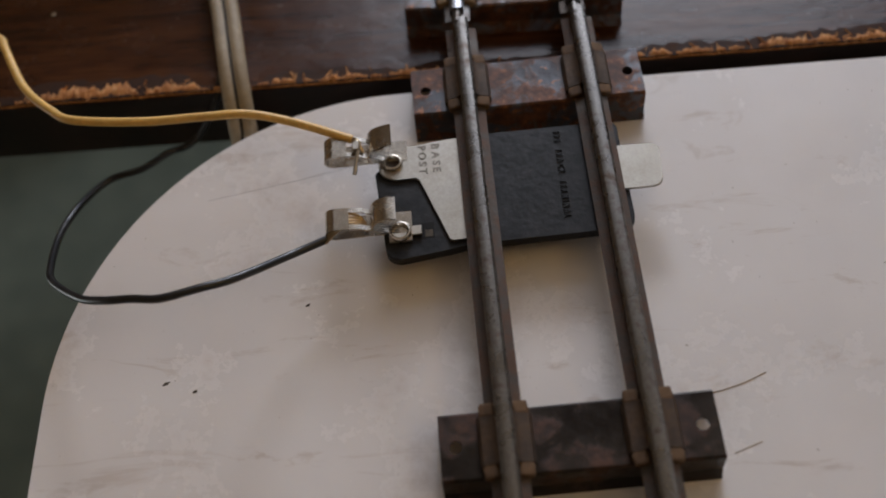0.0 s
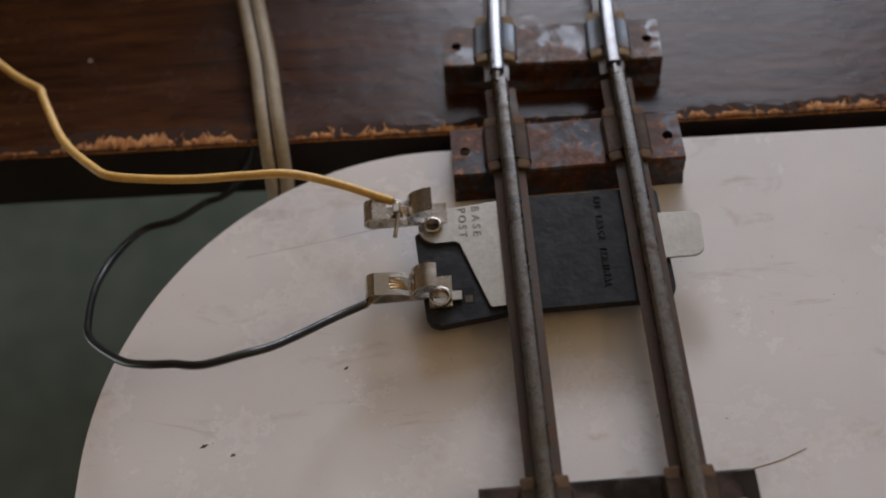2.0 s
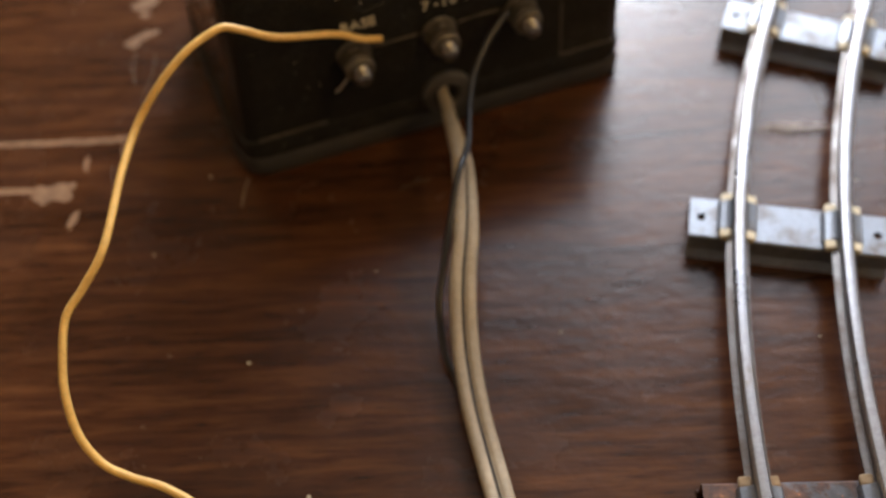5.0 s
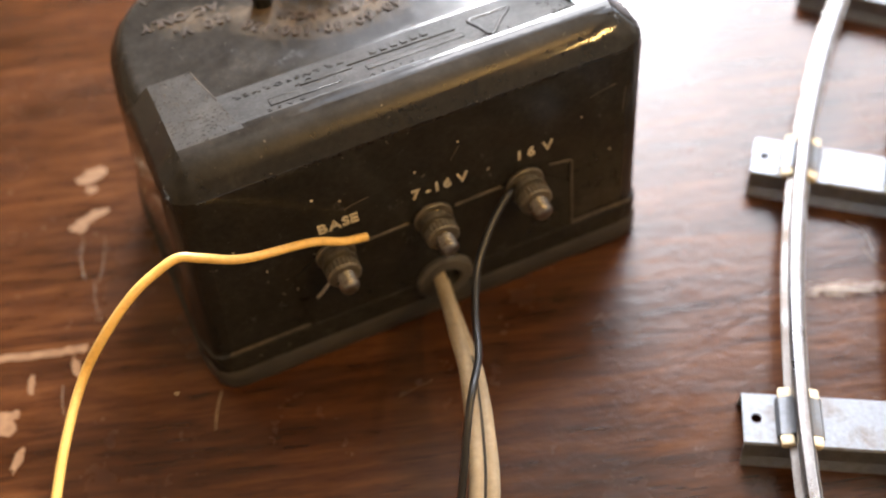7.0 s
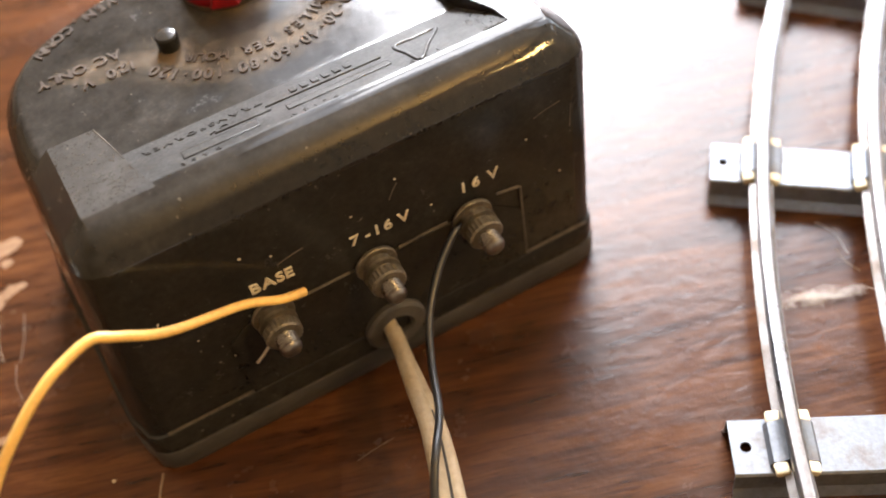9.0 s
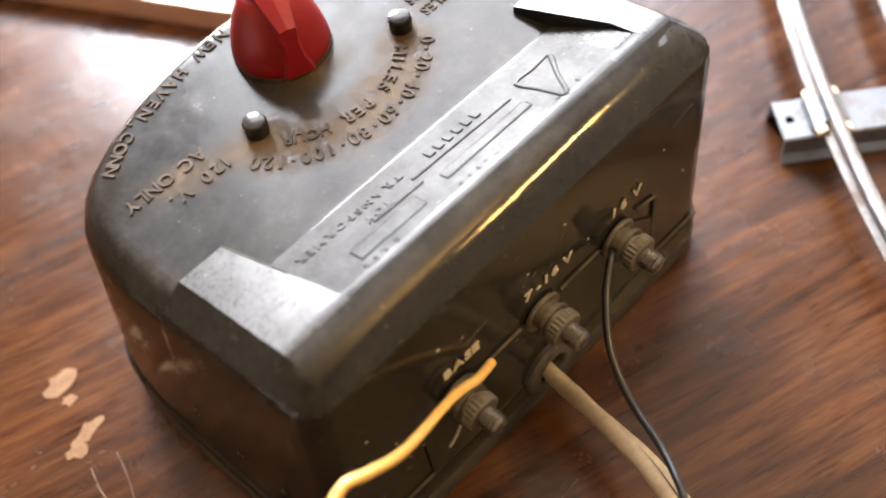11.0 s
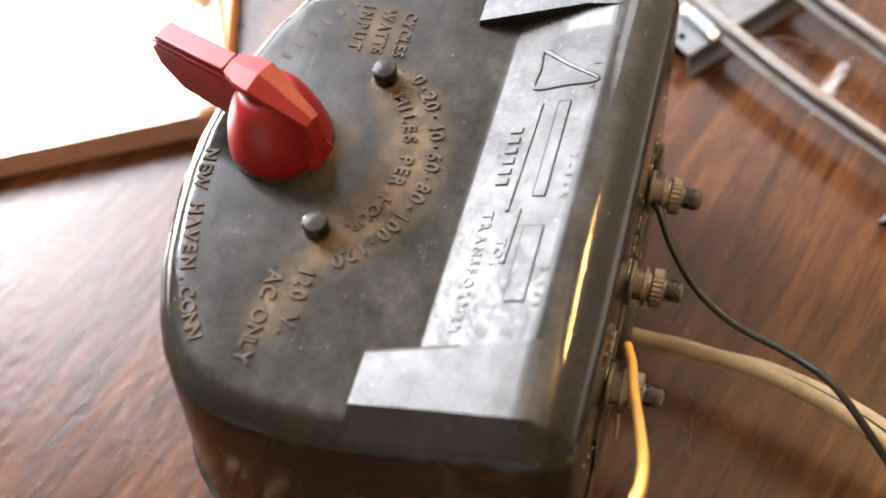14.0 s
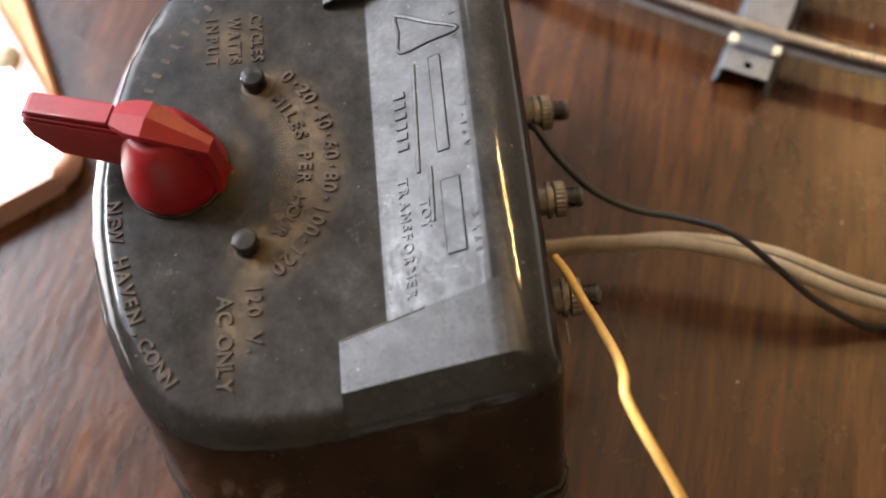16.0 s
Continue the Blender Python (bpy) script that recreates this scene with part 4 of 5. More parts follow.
# ---- wires ----
def build_wires():
    y = solid("yellow_wire", tube([(-90.5, 275.4, 37.5), (-94.5, 272.2, 40.5), (-100.2, 268.8, 45.2), (-111.3, 260.8, 51.8), (-118, 257.6, 57), (-121.8, 256.7, 58.6), (-125.7, 253.7, 58.3), (-129.6, 249.9, 57.2), (-134.6, 244.4, 53.8), (-140.0, 238.5, 47.8), (-141.9, 226.3, 45), (-142.4, 209, 42), (-146.2, 201.3, 38), (-149.6, 195.6, 35), (-149.6, 187.7, 31), (-148.5, 181.3, 27.5), (-146.0, 175.2, 22), (-141.3, 171.0, 17.8), (-135.4, 169.2, 15.2), (-128.8, 168.1, 13), (-119.6, 163.7, 12), (-110.1, 156.9, 11), (-104.0, 153.4, 10.7), (-102.3, 150.6, 11), (-94.4, 138.3, 12), (-85.9, 130.3, 13.5), (-80, 127.2, 14.0), (-66, 126.9, 13.6), (-54, 128.4, 13), (-45.5, 129.2, 12.5), (-36, 128.2, 10.6), (-25.2, 125.5, 8.6)], 0.9, 12, 8), YELLOW, "thin yellow insulated wire looping from the transformer to the track terminal", "wire")
    part("bare_end", join(*[tube([(-25.4, 125.5 + k * 0.5, 8.5), (-23.9, 124.4 + k * 0.4, 9.2), (-22.9, 122.6 + k * 0.2, 8.2)], 0.22, 6, 4) for k in (-1, 0, 1)]), COPPER, y, "bare copper strands")
    k = solid("black_wire", tube([(-55.2, 289.2, 33.0), (-58.2, 289.2, 32.6), (-60.2, 287.0, 34.4), (-62.6, 283.9, 33), (-65.1, 279.8, 31), (-68, 272.4, 27.6), (-68.9, 263.1, 25), (-68.6, 252.4, 25.4), (-69.8, 244.4, 27.0), (-70.8, 239.5, 26), (-72.2, 231.8, 21), (-73.9, 222.4, 14), (-74.5, 215.1, 10), (-73.2, 207.0, 4), (-70.5, 201.5, 1.6), (-67.2, 195, 0.9), (-63.6, 186, 0.8), (-59.0, 172, 0.8), (-57.0, 158, 0.8), (-57.8, 150.5, 0.2), (-59.5, 146.0, -4), (-64.5, 143.6, -11), (-68.1, 142.2, -13.2), (-70.7, 139.4, -11.5), (-77.0, 135.8, -13.0), (-84.6, 134.6, -15.0), (-88.4, 126.9, -13.0), (-89.1, 116.2, -9.0), (-85.3, 103.3, -2.0), (-81.6, 96.9, 2.0), (-72.5, 89.8, 8.0), (-66.0, 87.3, 11.4), (-60.7, 86.9, 12.6), (-55.0, 86.2, 13.8), (-48.4, 88.4, 13.6), (-44.0, 90.6, 12.4), (-40.1, 93.9, 10.5), (-34.4, 100.3, 6.2), (-28.6, 104.0, 5.4)], 0.78, 10, 8), BLACKPVC, "thin black insulated wire hanging in a loop beside the table edge", "wire")
    part("bare_end", join(*[tube([(-28.8, 104 + q * 0.5, 5.4), (-25.8, 106.4 + q * 0.8, 7.4), (-22.6, 107.2 + q * 0.5, 6.8), (-21.0, 106.4 + q * 0.2, 4.8)], 0.24, 6, 4) for q in (-2, -1, 0, 1, 2)]), COPPER, k, "bare copper strands")
    path = smooth_path([(-80.5, 292.0, 12.0), (-78.5, 286.5, 11.6), (-76.6, 280.0, 11.6), (-75.4, 275.0, 12.8), (-74.3, 270.0, 14.6), (-72.5, 262.0, 16.6), (-70.6, 254.0, 17.8), (-69.6, 246.0, 18.2), (-69.0, 238.0, 18.0), (-68.7, 230.0, 16.8), (-69.0, 222.0, 14.6), (-68.8, 214.0, 11.8), (-68.1, 206.0, 9.2), (-66.8, 198.0, 7.4), (-65.0, 190.0, 6.2), (-62.7, 182.0, 5.4), (-60.3, 174.0, 4.9), (-58.0, 166.0, 4.5), (-56.0, 157.6, 4.0), (-54.4, 150.5, 2.8), (-53.0, 144.0, 0.2), (-52.2, 139.4, -4.5), (-52.6, 137.6, -12), (-52.4, 137.2, -25), (-53, 139, -60), (-55, 141, -160), (-60, 140, -400), (-60, 150, -700)], 6)
    lobe = [(1.55 + 1.6 * math.cos(radians(a)), 1.6 * math.sin(radians(a))) for a in range(-140, 141, 20)]
    profile = lobe + [(-x, -z) for x, z in lobe]
    roll = lambda i: radians(78) * max(0.0, 1 - max(0, i - 22) / 44) ** 1.2
    g = solid("power_cord", sweep(path, profile, roll=roll), CORD, "flat twin-core tan power cord trailing over the table edge", "power cord")
    part("groove", sweep([p + Vector((0, 0, 0)) for p in path[34:]], [(-0.3, 0.2), (0.3, 0.2), (0.3, 1.08), (-0.3, 1.08)], roll=lambda i: roll(i + 34)), CORDGROOVE, g, "dark groove between the cores")


build_wires()

# ---- transformer ----
TR = pose(-0.1270, 0.2626, 0, 0, 0, 21.8)
MID = 54.8
SIDE_V = [2.0, 2.6, 4.0, 7, 12, 25, 39, 50, 58, 62.5, 67, 72.3, 75.4, 78.5, 82.4, 84.6, 86.1, 86.6]
SIDE_U = [9.0, 6.6, 4.8, 3.6, 3.1, 2.4, 1.5, 0.9, 1.4, 2.2, 3.8, 7.8, 11.4, 17.0, 26.6, 36.4, 45.6, 54.8]


def shoulder(v):
    """Height of the crease where the wall ends: high along the front, lower round the back."""
    return float(np.interp(v, [2, 6, 12, 39, 90], [60.5, 60.2, 59.2, 53.4, 52.8]))


RIDGE = 66.3


def side_u(v):
    return float(np.interp(v, SIDE_V, SIDE_U))


def top_z(u, v, tab):
    """The moulded top: flat, with a sloping name panel and two wedge-shaped ears along the front."""
    if tab:
        return 59.4 + 6.9 * min(1, (39.3 - v) / 27.3) if v < 39.3 else 58.0
    return 58.0 + 8.3 * min(1, max(0, (31 - v) / 19))


def at(u, v):
    """Plan of the top's lettering, turned a little against the case."""
    return 0.9993 * u - 0.0366 * v, 0.0366 * u + 0.9993 * v


edge = [(np.interp(i / 40, range(len(SIDE_V)), SIDE_U), np.interp(i / 40, range(len(SIDE_V)), SIDE_V)) for i in range(40 * (len(SIDE_V) - 1) + 1)]
rim = np.array(edge + [(2 * MID - u, v) for u, v in edge])


def surface_z(u, v, tab=False):
    """Height of the case's top with its rounded rim and front bevel."""
    d = float(np.min(np.hypot(rim[:, 0] - u, rim[:, 1] - v)))
    h, low = top_z(u, v, tab), shoulder(v)
    if tab and v < 39.3:
        z = low + (h - low) * min(1.0, 0.18 + 0.82 * d / 6.0) if d < 6.0 else h
        z = low + (z - low) * min(1.0, d / 0.9 + 0.25)
    else:
        z = low + (h - low) * (1 - max(0.0, 1 - d / 4.8) ** 1.6)
    if v < 13.5:
        front = 60.5 + (RIDGE - 60.5) * (1 - ((13.5 - v) / 11.5) ** 3.3)
        inner = min(u - side_u(v), 2 * MID - side_u(v) - u)
        z = min(z, front) if inner < 6.2 else front
    return z


def case_geo():
    rows = sorted({round(2.0 + 11.5 * (1 - math.cos(math.pi / 2 * i / 14)), 3) for i in range(15)} | {14.0 + 0.95 * i for i in range(18)} | {30.9, 31.1, 32, 34, 36, 38, 39.25, 39.35, 40} | {42 + 2.2 * i for i in range(12)} | {round(86.6 - 17.6 * (1 - math.cos(math.pi / 2 * i / 28)), 3) for i in range(29)})
    rows = [v for v in rows if v < 86.58]
    vs, ncol, fs = [], 0, []
    for v in rows:
        a, b = side_u(v), 2 * MID - side_u(v)
        e = 16.9 + (39.3 - min(v, 39.3)) * 5.4 / 27
        e = max(e, a + 0.12 * (b - a))
        f = min(90.2 + (39.3 - min(v, 39.3)) * 5.5 / 27, b - 0.12 * (b - a))
        k = [q * min(1, (e - a) / 9) for q in (0, 0.15, 0.45, 0.9, 1.5, 2.2, 3.0, 4.0, 5.0, 6.03)] + [e - a]
        w1 = [(a + min(t, e - a - 0.05), True) for t in k]
        w2 = [(e + 0.05 + (f - e - 0.1) * i / 28, False) for i in range(29)]
        w3 = [(2 * MID - u, True) for u, _ in w1[::-1]]
        w3[0] = (f + 0.05, True)
        cols = w1 + w2 + w3
        ncol = len(cols)
        for u, tab in cols:
            z = surface_z(u, v, tab)
            vs.append((u, v, z))
    nr = len(rows)
    for i in range(nr - 1):
        for j in range(ncol - 1):
            o = i * ncol + j
            fs.append((o, o + 1, o + ncol + 1, o + ncol))
    ring = list(range(ncol)) + [i * ncol + ncol - 1 for i in range(1, nr)] + [(nr - 1) * ncol + j for j in range(ncol - 2, -1, -1)] + [i * ncol for i in range(nr - 2, 0, -1)]
    prev = ring
    n = len(ring)
    for t in (0.006, 0.02, 0.05, 0.5, 1.0):
        cur = []
        for i in ring:
            u, v, z = vs[i]
            cur.append(len(vs))
            lean = -5.7 * (1 - min(1.0, max(0.0, (u - 4) / 101))) + 1.5 * min(1.0, max(0.0, (u - 80) / 25)) * min(1.0, v / 60)
            soft = 0.35 * min(1.0, t / 0.05)
            vs.append((u + lean * t + soft * (1 if u > MID else -1) * (v > 4), v + (-1.6 * t - soft * 0.6 if v < 4 else 4.0 * t * (v / 86)), z + (12.4 - z) * t))
        fs += [(prev[i], prev[(i + 1) % n], cur[(i + 1) % n], cur[i]) for i in range(n)]
        prev = cur
    return (vs, fs), [(vs[i][0], vs[i][1]) for i in prev]


def on_top(geo, u, v, z, turn=180.0):
    """Puts lettering that lies in x, y on the top; it is read from behind."""
    return moved(geo, shift(u, v, z, 0, 0, turn))


def arc_text(words, cu, cv, r, a0, a1, size, depth, z):
    """Characters round a dial; angles in degrees from the front, towards the right end."""
    out = []
    for i, ch in enumerate(words):
        if ch == " ":
            continue
        a = a0 + (a1 - a0) * i / (len(words) - 1)
        g = glyph(ch, size, depth)[0] if ch != "." else (block(-0.3, 0.3, size * 0.25, size * 0.25 + 0.6, 0, depth))
        out.append(moved(g, shift(cu + r * math.sin(radians(a)), cv - r * math.cos(radians(a)), z, 0, 0, 180 + a)))
    return join(*out)


def post_geo():
    """A binding post along +z: washers, a knurled nut and a domed stud."""
    washer = lathe([(4.9, 0), (5.2, 0.3), (5.2, 1.0), (4.9, 1.3)], 28)
    collar = lathe([(3.6, 1.3), (3.6, 3.6), (4.6, 3.7), (4.6, 4.7), (3.4, 4.8), (3.4, 5.6)], 28)
    nut = lathe([(3.6, 5.6), (4.3, 6.0), (4.3, 8.6), (3.9, 9.0), (2.4, 9.1)], 48, lambda k, i: 1 + (0.035 if i % 2 else -0.02) * (k in (1, 2)))
    stud = lathe([(2.4, 5), (2.4, 9.4), (2.6, 9.6), (2.35, 9.9), (2.6, 10.2), (2.35, 10.5), (2.6, 10.8), (2.35, 11.1), (2.6, 11.4), (2.35, 11.7), (2.6, 12.0), (2.35, 12.3), (2.6, 12.6), (2.35, 12.9), (2.45, 13.3), (2.1, 13.9), (1.3, 14.3), (0.4, 14.4)], 20)
    return washer, collar, nut, stud


def knob_geo():
    """A moulded pointer knob: flared skirt, raised grip bar, long flat pointer to the rear."""
    cone = lathe([(9.5, 0), (9.8, 0.5), (9.6, 2.0), (8.8, 5.5), (7.4, 9.6), (6.2, 12.2), (5.2, 13.7), (4.4, 14.2), (1.0, 14.3)], 44)
    turn = Matrix(((0, 0, 1, 0), (1, 0, 0, 0), (0, 1, 0, 0), (0, 0, 0, 1)))
    blade = [(-2.0, 13.0), (2.0, 14.6), (24.0, 14.3), (24.8, 13.6), (24.4, 9.0), (20.5, 4.2), (7, 3.4), (0, 3.4)]
    bar = moved(prism(blade, -2.7, 2.7, 0.25, 2), turn)
    # two thin steps along the top of the pointer
    layer = [(1.5, 14.9), (1.5, 15.7), (24.2, 15.4), (24.6, 14.9)]
    crest = [(7.4, 15.8), (7.4, 17.2), (22.8, 16.9), (23.9, 16.2), (23.9, 15.7)]
    neck = [(1.5, 14.3), (1.5, 16.2), (23.8, 15.9), (23.8, 14.2)]
    rib = moved(join(prism(layer, -2.5, 2.5, 0.12, 2), prism(crest, -2.15, 2.15, 0.3, 2), prism(neck, -1.8, 1.8, 0.1, 1)), turn)
    # the cap over the hub, narrowing and falling to the front
    plan = [(-2.3, 6.6), (-3.5, 3.4), (-3.7, 0.4), (-1.6, -10.0), (1.6, -10.0), (3.7, 0.4), (3.5, 3.4), (2.3, 6.6)]
    drop = lambda y: 17.4 - 0.018 * max(0.0, 1.5 - y) ** 2.35
    vs = [(x, y, drop(y)) for x, y in plan] + [(x * 1.05, y, drop(y) - 1.5) for x, y in plan]
    k = len(plan)
    vs += [(0, 6.6, drop(6.6) + 0.35), (0, 0.4, drop(0.4) + 0.7), (0, -10.0, drop(-10.0) + 0.25)]
    a, b, c = 2 * k, 2 * k + 1, 2 * k + 2
    cap = (vs, [(a, 0, 1, 2, b), (b, 2, 3, c), (c, 4, 5, b), (b, 5, 6, 7, a), (3, 4, c), (7, 0, a)] + [(i, k + i, k + (i + 1) % k, (i + 1) % k) for i in range(k)] + [tuple(range(2 * k - 1, k - 1, -1))])
    # the web under its nose, hollowed on both sides
    levels = [(10.9, 0.9, 1.5), (8.0, 1.1, 1.25), (4.0, 1.9, 1.7), (0.4, 3.6, 2.9)]
    web = []
    for z, w, half in levels:
        front = -10.0 - 0.35 * (10.9 - z) / 10.9
        web += [(-half, front, z), (half, front, z), (w + 1.6, -5.0, z), (-w - 1.6, -5.0, z)]
    faces = [(0, 1, 2, 3), (15, 14, 13, 12)]
    for j in range(3):
        faces += [(4 * j + i, 4 * j + 4 + i, 4 * j + 4 + (i + 1) % 4, 4 * j + (i + 1) % 4) for i in range(4)]
    fin = join(cap, (web, faces))
    return join(cone, fin), bar, rib


def build_transformer():
    t = thing("transformer", "worn black moulded toy transformer with a red pointer knob", "transformer", TR)
    geo, low = case_geo()
    case = part("case", geo, CASE, t, angle=32)
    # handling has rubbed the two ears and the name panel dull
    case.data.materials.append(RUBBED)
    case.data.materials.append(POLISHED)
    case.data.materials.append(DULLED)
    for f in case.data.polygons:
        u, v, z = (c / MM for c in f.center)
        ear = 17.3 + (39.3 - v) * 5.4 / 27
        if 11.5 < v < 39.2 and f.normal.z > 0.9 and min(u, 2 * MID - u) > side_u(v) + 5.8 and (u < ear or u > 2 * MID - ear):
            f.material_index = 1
        if 11.5 < v < 31.5 and 0.88 < f.normal.z < 0.945 and ear - 1 < u < 2 * MID - ear + 1:
            f.material_index = 3
        if v < 11.4 and z > 59.5 and 9 < u < 2 * MID - 9:
            f.material_index = 2
    # the dusty inner edge of an ear
    inner = lambda v: 16.9 + (39.3 - v) * 5.4 / 27
    part("ear_edge", tube([(inner(v) - 0.1, v, surface_z(inner(v) - 0.4, v, True) - 0.02) for v in (39.0, 36.0, 33.0, 30.0, 27.0, 24.0)], 0.16, 12, 5), DUST, t, "dusty worn edge of the ear")
    # foot band and the metal plate under it
    n = len(low)
    middle = (sum(u for u, _ in low) / n, 44.0)

    def ring(out, drop):
        pts = []
        for i, (u, v) in enumerate(low):
            d = Vector((low[(i + 1) % n][0] - low[i - 1][0], low[(i + 1) % n][1] - low[i - 1][1]))
            d = Vector((d.y, -d.x)).normalized() if d.length > 1e-6 else Vector((0, 0))
            if d.dot(Vector((u - middle[0], v - middle[1]))) < 0:
                d = -d
            pts.append((u + d.x * out, v + d.y * out, drop))
        return pts

    def stack(*rings):
        vs = [p for r in rings for p in r]
        k = len(rings)
        fs = [(j * n + i, j * n + (i + 1) % n, (j + 1) * n + (i + 1) % n, (j + 1) * n + i) for j in range(k - 1) for i in range(n)]
        return vs, fs + [tuple(range((k - 1) * n, k * n))]

    part("base_flange", stack(ring(-0.3, 12.5), ring(0.5, 12.3), ring(0.75, 11.8), ring(0.8, 6.4), ring(0.2, 6.2)), CASE, t, angle=40)
    part("base_plate", stack(ring(0.2, 6.3), ring(0.9, 6.2), ring(1.1, 5.8), ring(1.1, 0.4), ring(0.8, 0.0)), BASEPLATE, t, "matt dark grey base plate", angle=40)
    # panel round the posts
    face = lambda z: 0.2 + 1.6 * (z - 12.4) / 48
    p = [(22, 12.6), (87.5, 12.6), (87.5, 27.5), (80, 33.5), (27, 33.5), (22, 30)]
    q = [(u, face(z) - 0.45, z) for u, z in p] + [(u, face(z) + 1, z) for u, z in p]
    k = len(p)
    panel = part("post_panel", (q, [tuple(range(k)), tuple(range(k, 2 * k))] + [(i, (i + 1) % k, k + (i + 1) % k, k + i) for i in range(k)]), CASE, t, angle=0)
    def seam(*pts):
        return tube([(u, face(z) - 0.4 + 0.05 * math.sin(3.1 * u + z), z + 0.12 * math.sin(1.7 * u)) for u, z in pts], 0.33, 6, 4)
    for pts in (((37, 33.6), (43, 33.8), (48.5, 33.6)), ((59.5, 34.0), (65, 34.4), (70.5, 34.2)), ((82, 35.4), (85, 35.0), (87.2, 34.6)), ((87.4, 34.4), (87.4, 20), (87.4, 13.2)), ((87.6, 13.2), (96, 13.2), (103, 13.2)), ((22, 13.2), (14, 13.2), (3, 13.2))):
        part("panel_seam", seam(*pts), DUST, panel, "dusty seam of the panel")
    for u, z, r in ((30, 50.5, 0.35), (35.5, 47.6, 0.3), (12, 44, 0.3), (52, 47.8, 0.3), (68, 41, 0.25), (22, 26, 0.3), (90, 46, 0.25), (97, 33, 0.25), (44, 20, 0.25), (62, 52, 0.3), (17, 35, 0.25)):
        part("speck", moved(blob(0, 0, r, r * 0.8, 0.12, 7), shift(u, face(z) - 0.02, z, 90)), CREAM, t, "pale speck of dust")
    for u, z, du, dz in ((36, 44.6, 5.5, 1.2), (92, 50.5, 6, 1.4), (60, 47.5, 2.2, 3.4), (100, 44, 0.4, 6)):
        part("scratch", tube([(u, face(z), z), (u + du / 2, face(z + dz / 2), z + dz / 2 + 0.2), (u + du, face(z + dz), z + dz)], 0.12, 5, 4), DUST, t, "thin dusty scratch")
    part("stub", tube([(28.6, -2.6, 28.4), (26.6, -2.9, 26.6), (25.0, -3.0, 25.4)], 0.34, 8, 4), NICKEL, t, "bare end of wire under the post")
    washer, collar, nut, stud = post_geo()
    for u in (31.7, 54.1, 75.9):
        m = pose(u * MM, (face(33) - 0.3) * MM, 0.0331, 90)
        m = m @ Matrix.Diagonal((0.86, 0.86, 0.74, 1))
        post = part("binding_post", collar, BRASS, t, "grubby brass binding post", m=m, angle=35)
        part("washer", washer, BRASS, post, angle=35)
        part("nut", nut, BRASS, post, "knurled nut", angle=20)
        part("stud", stud, OLDSTEEL, post, "domed stud end", angle=35)
    for words, u, w in (("BASE", 34.0, 8.8), ("7-16V", 56.8, 12.8), ("16V", 79.0, 8.2)):
        part("lettering", moved(line_text(words, 3.9, 0.25, w), shift(u, face(41) - 0.1, 40.3, 92)), CREAM, t, "cream painted letters")
    # cord bushing
    part("bushing", moved(lathe([(3.4, -1), (3.4, 1.5), (3.9, 1.9), (6.4, 1.7), (7.0, 1.1), (7.0, -1)], 28), shift(54.6, face(12) - 0.2, 12.0, 90)), RUBBER, t, "grey rubber cord bushing")
    # dial lettering
    z = 58.0
    cu, cv = at(57.0, 65.5)
    part("lettering", arc_text("0.20.40.60.80.100.120", cu, cv, 27.0, 44, -51, 4.0, 0.35, z), DIRT, t, "raised dial figures caked with ochre dirt")
    part("lettering", arc_text("MILES PER HOUR", cu, cv, 22.2, 38, -39, 3.5, 0.35, z), DIRT, t, "raised letters caked with ochre dirt")
    part("lettering", on_top(line_text("120 V.", 3.9, 0.35, 12.4), *at(25.2, 54.6), z), DIRT, t, "raised letters caked with ochre dirt")
    part("lettering", on_top(line_text("AC ONLY", 3.9, 0.35, 18.2), *at(21.4, 59.9), z), DIRT, t, "raised letters caked with ochre dirt")
    for words, u, v in (("CYCLES", 84.6, 54.3), ("WATTS", 84.6, 58.8), ("INPUT", 84.6, 63.3)):
        part("lettering", on_top(line_text(words, 3.4, 0.3, 11.6, narrow=0.85), u, v, z, 181.0), DIRT, t, "raised letters caked with ochre dirt")
    pts = smooth_path([(*at(u, v), 0) for u, v in ((51.5, 79.2), (46, 78.9), (37.2, 77.3), (27.6, 74.9), (21.2, 72.5), (15.2, 69.0))], 20)
    words, out = "NEW HAVEN,CONN", []
    run = [0.0]
    for p0, p1 in zip(pts, pts[1:]):
        run.append(run[-1] + (p1 - p0).length)
    for i, ch in enumerate(words):
        if ch == " ":
            continue
        q = min(len(pts) - 2, int(np.searchsorted(run, run[-1] * i / (len(words) - 1))))
        p0, d = pts[q], pts[q + 1] - pts[max(q - 1, 0)]
        out.append(moved(glyph(ch, 3.6, 0.4)[0], shift(p0.x, p0.y + 0.4, surface_z(p0.x + 0.3, p0.y - 0.8) - 0.05, 0, 0, math.degrees(math.atan2(d.y, d.x)))))
    part("lettering", join(*out), DIRT, t, "raised maker's town lettering caked with dirt")
    bars = []
    for i in range(11):
        a = radians(14 + 3.6 * i)
        bars.append(moved(block(-0.5, 0.5, -1.1, 1.1, 0, 0.25, 0.1, 1), shift(MID - 2 + 60 * math.sin(a), 20.5 + 58 * math.cos(a), z - 0.15, 0, 0, -math.degrees(a))))
    part("lettering", join(*bars), DIRT, t, "row of worn raised marks along the rim")
    # name panel: plain raised shapes and the readable line
    def slope_m(u, v, turn=180.0):
        return shift(u, v, 58.0 + 8.3 * (31 - v) / 19, -math.degrees(math.atan(8.3 / 19)), 0, 0) @ shift(0, 0, 0, 0, 0, turn)
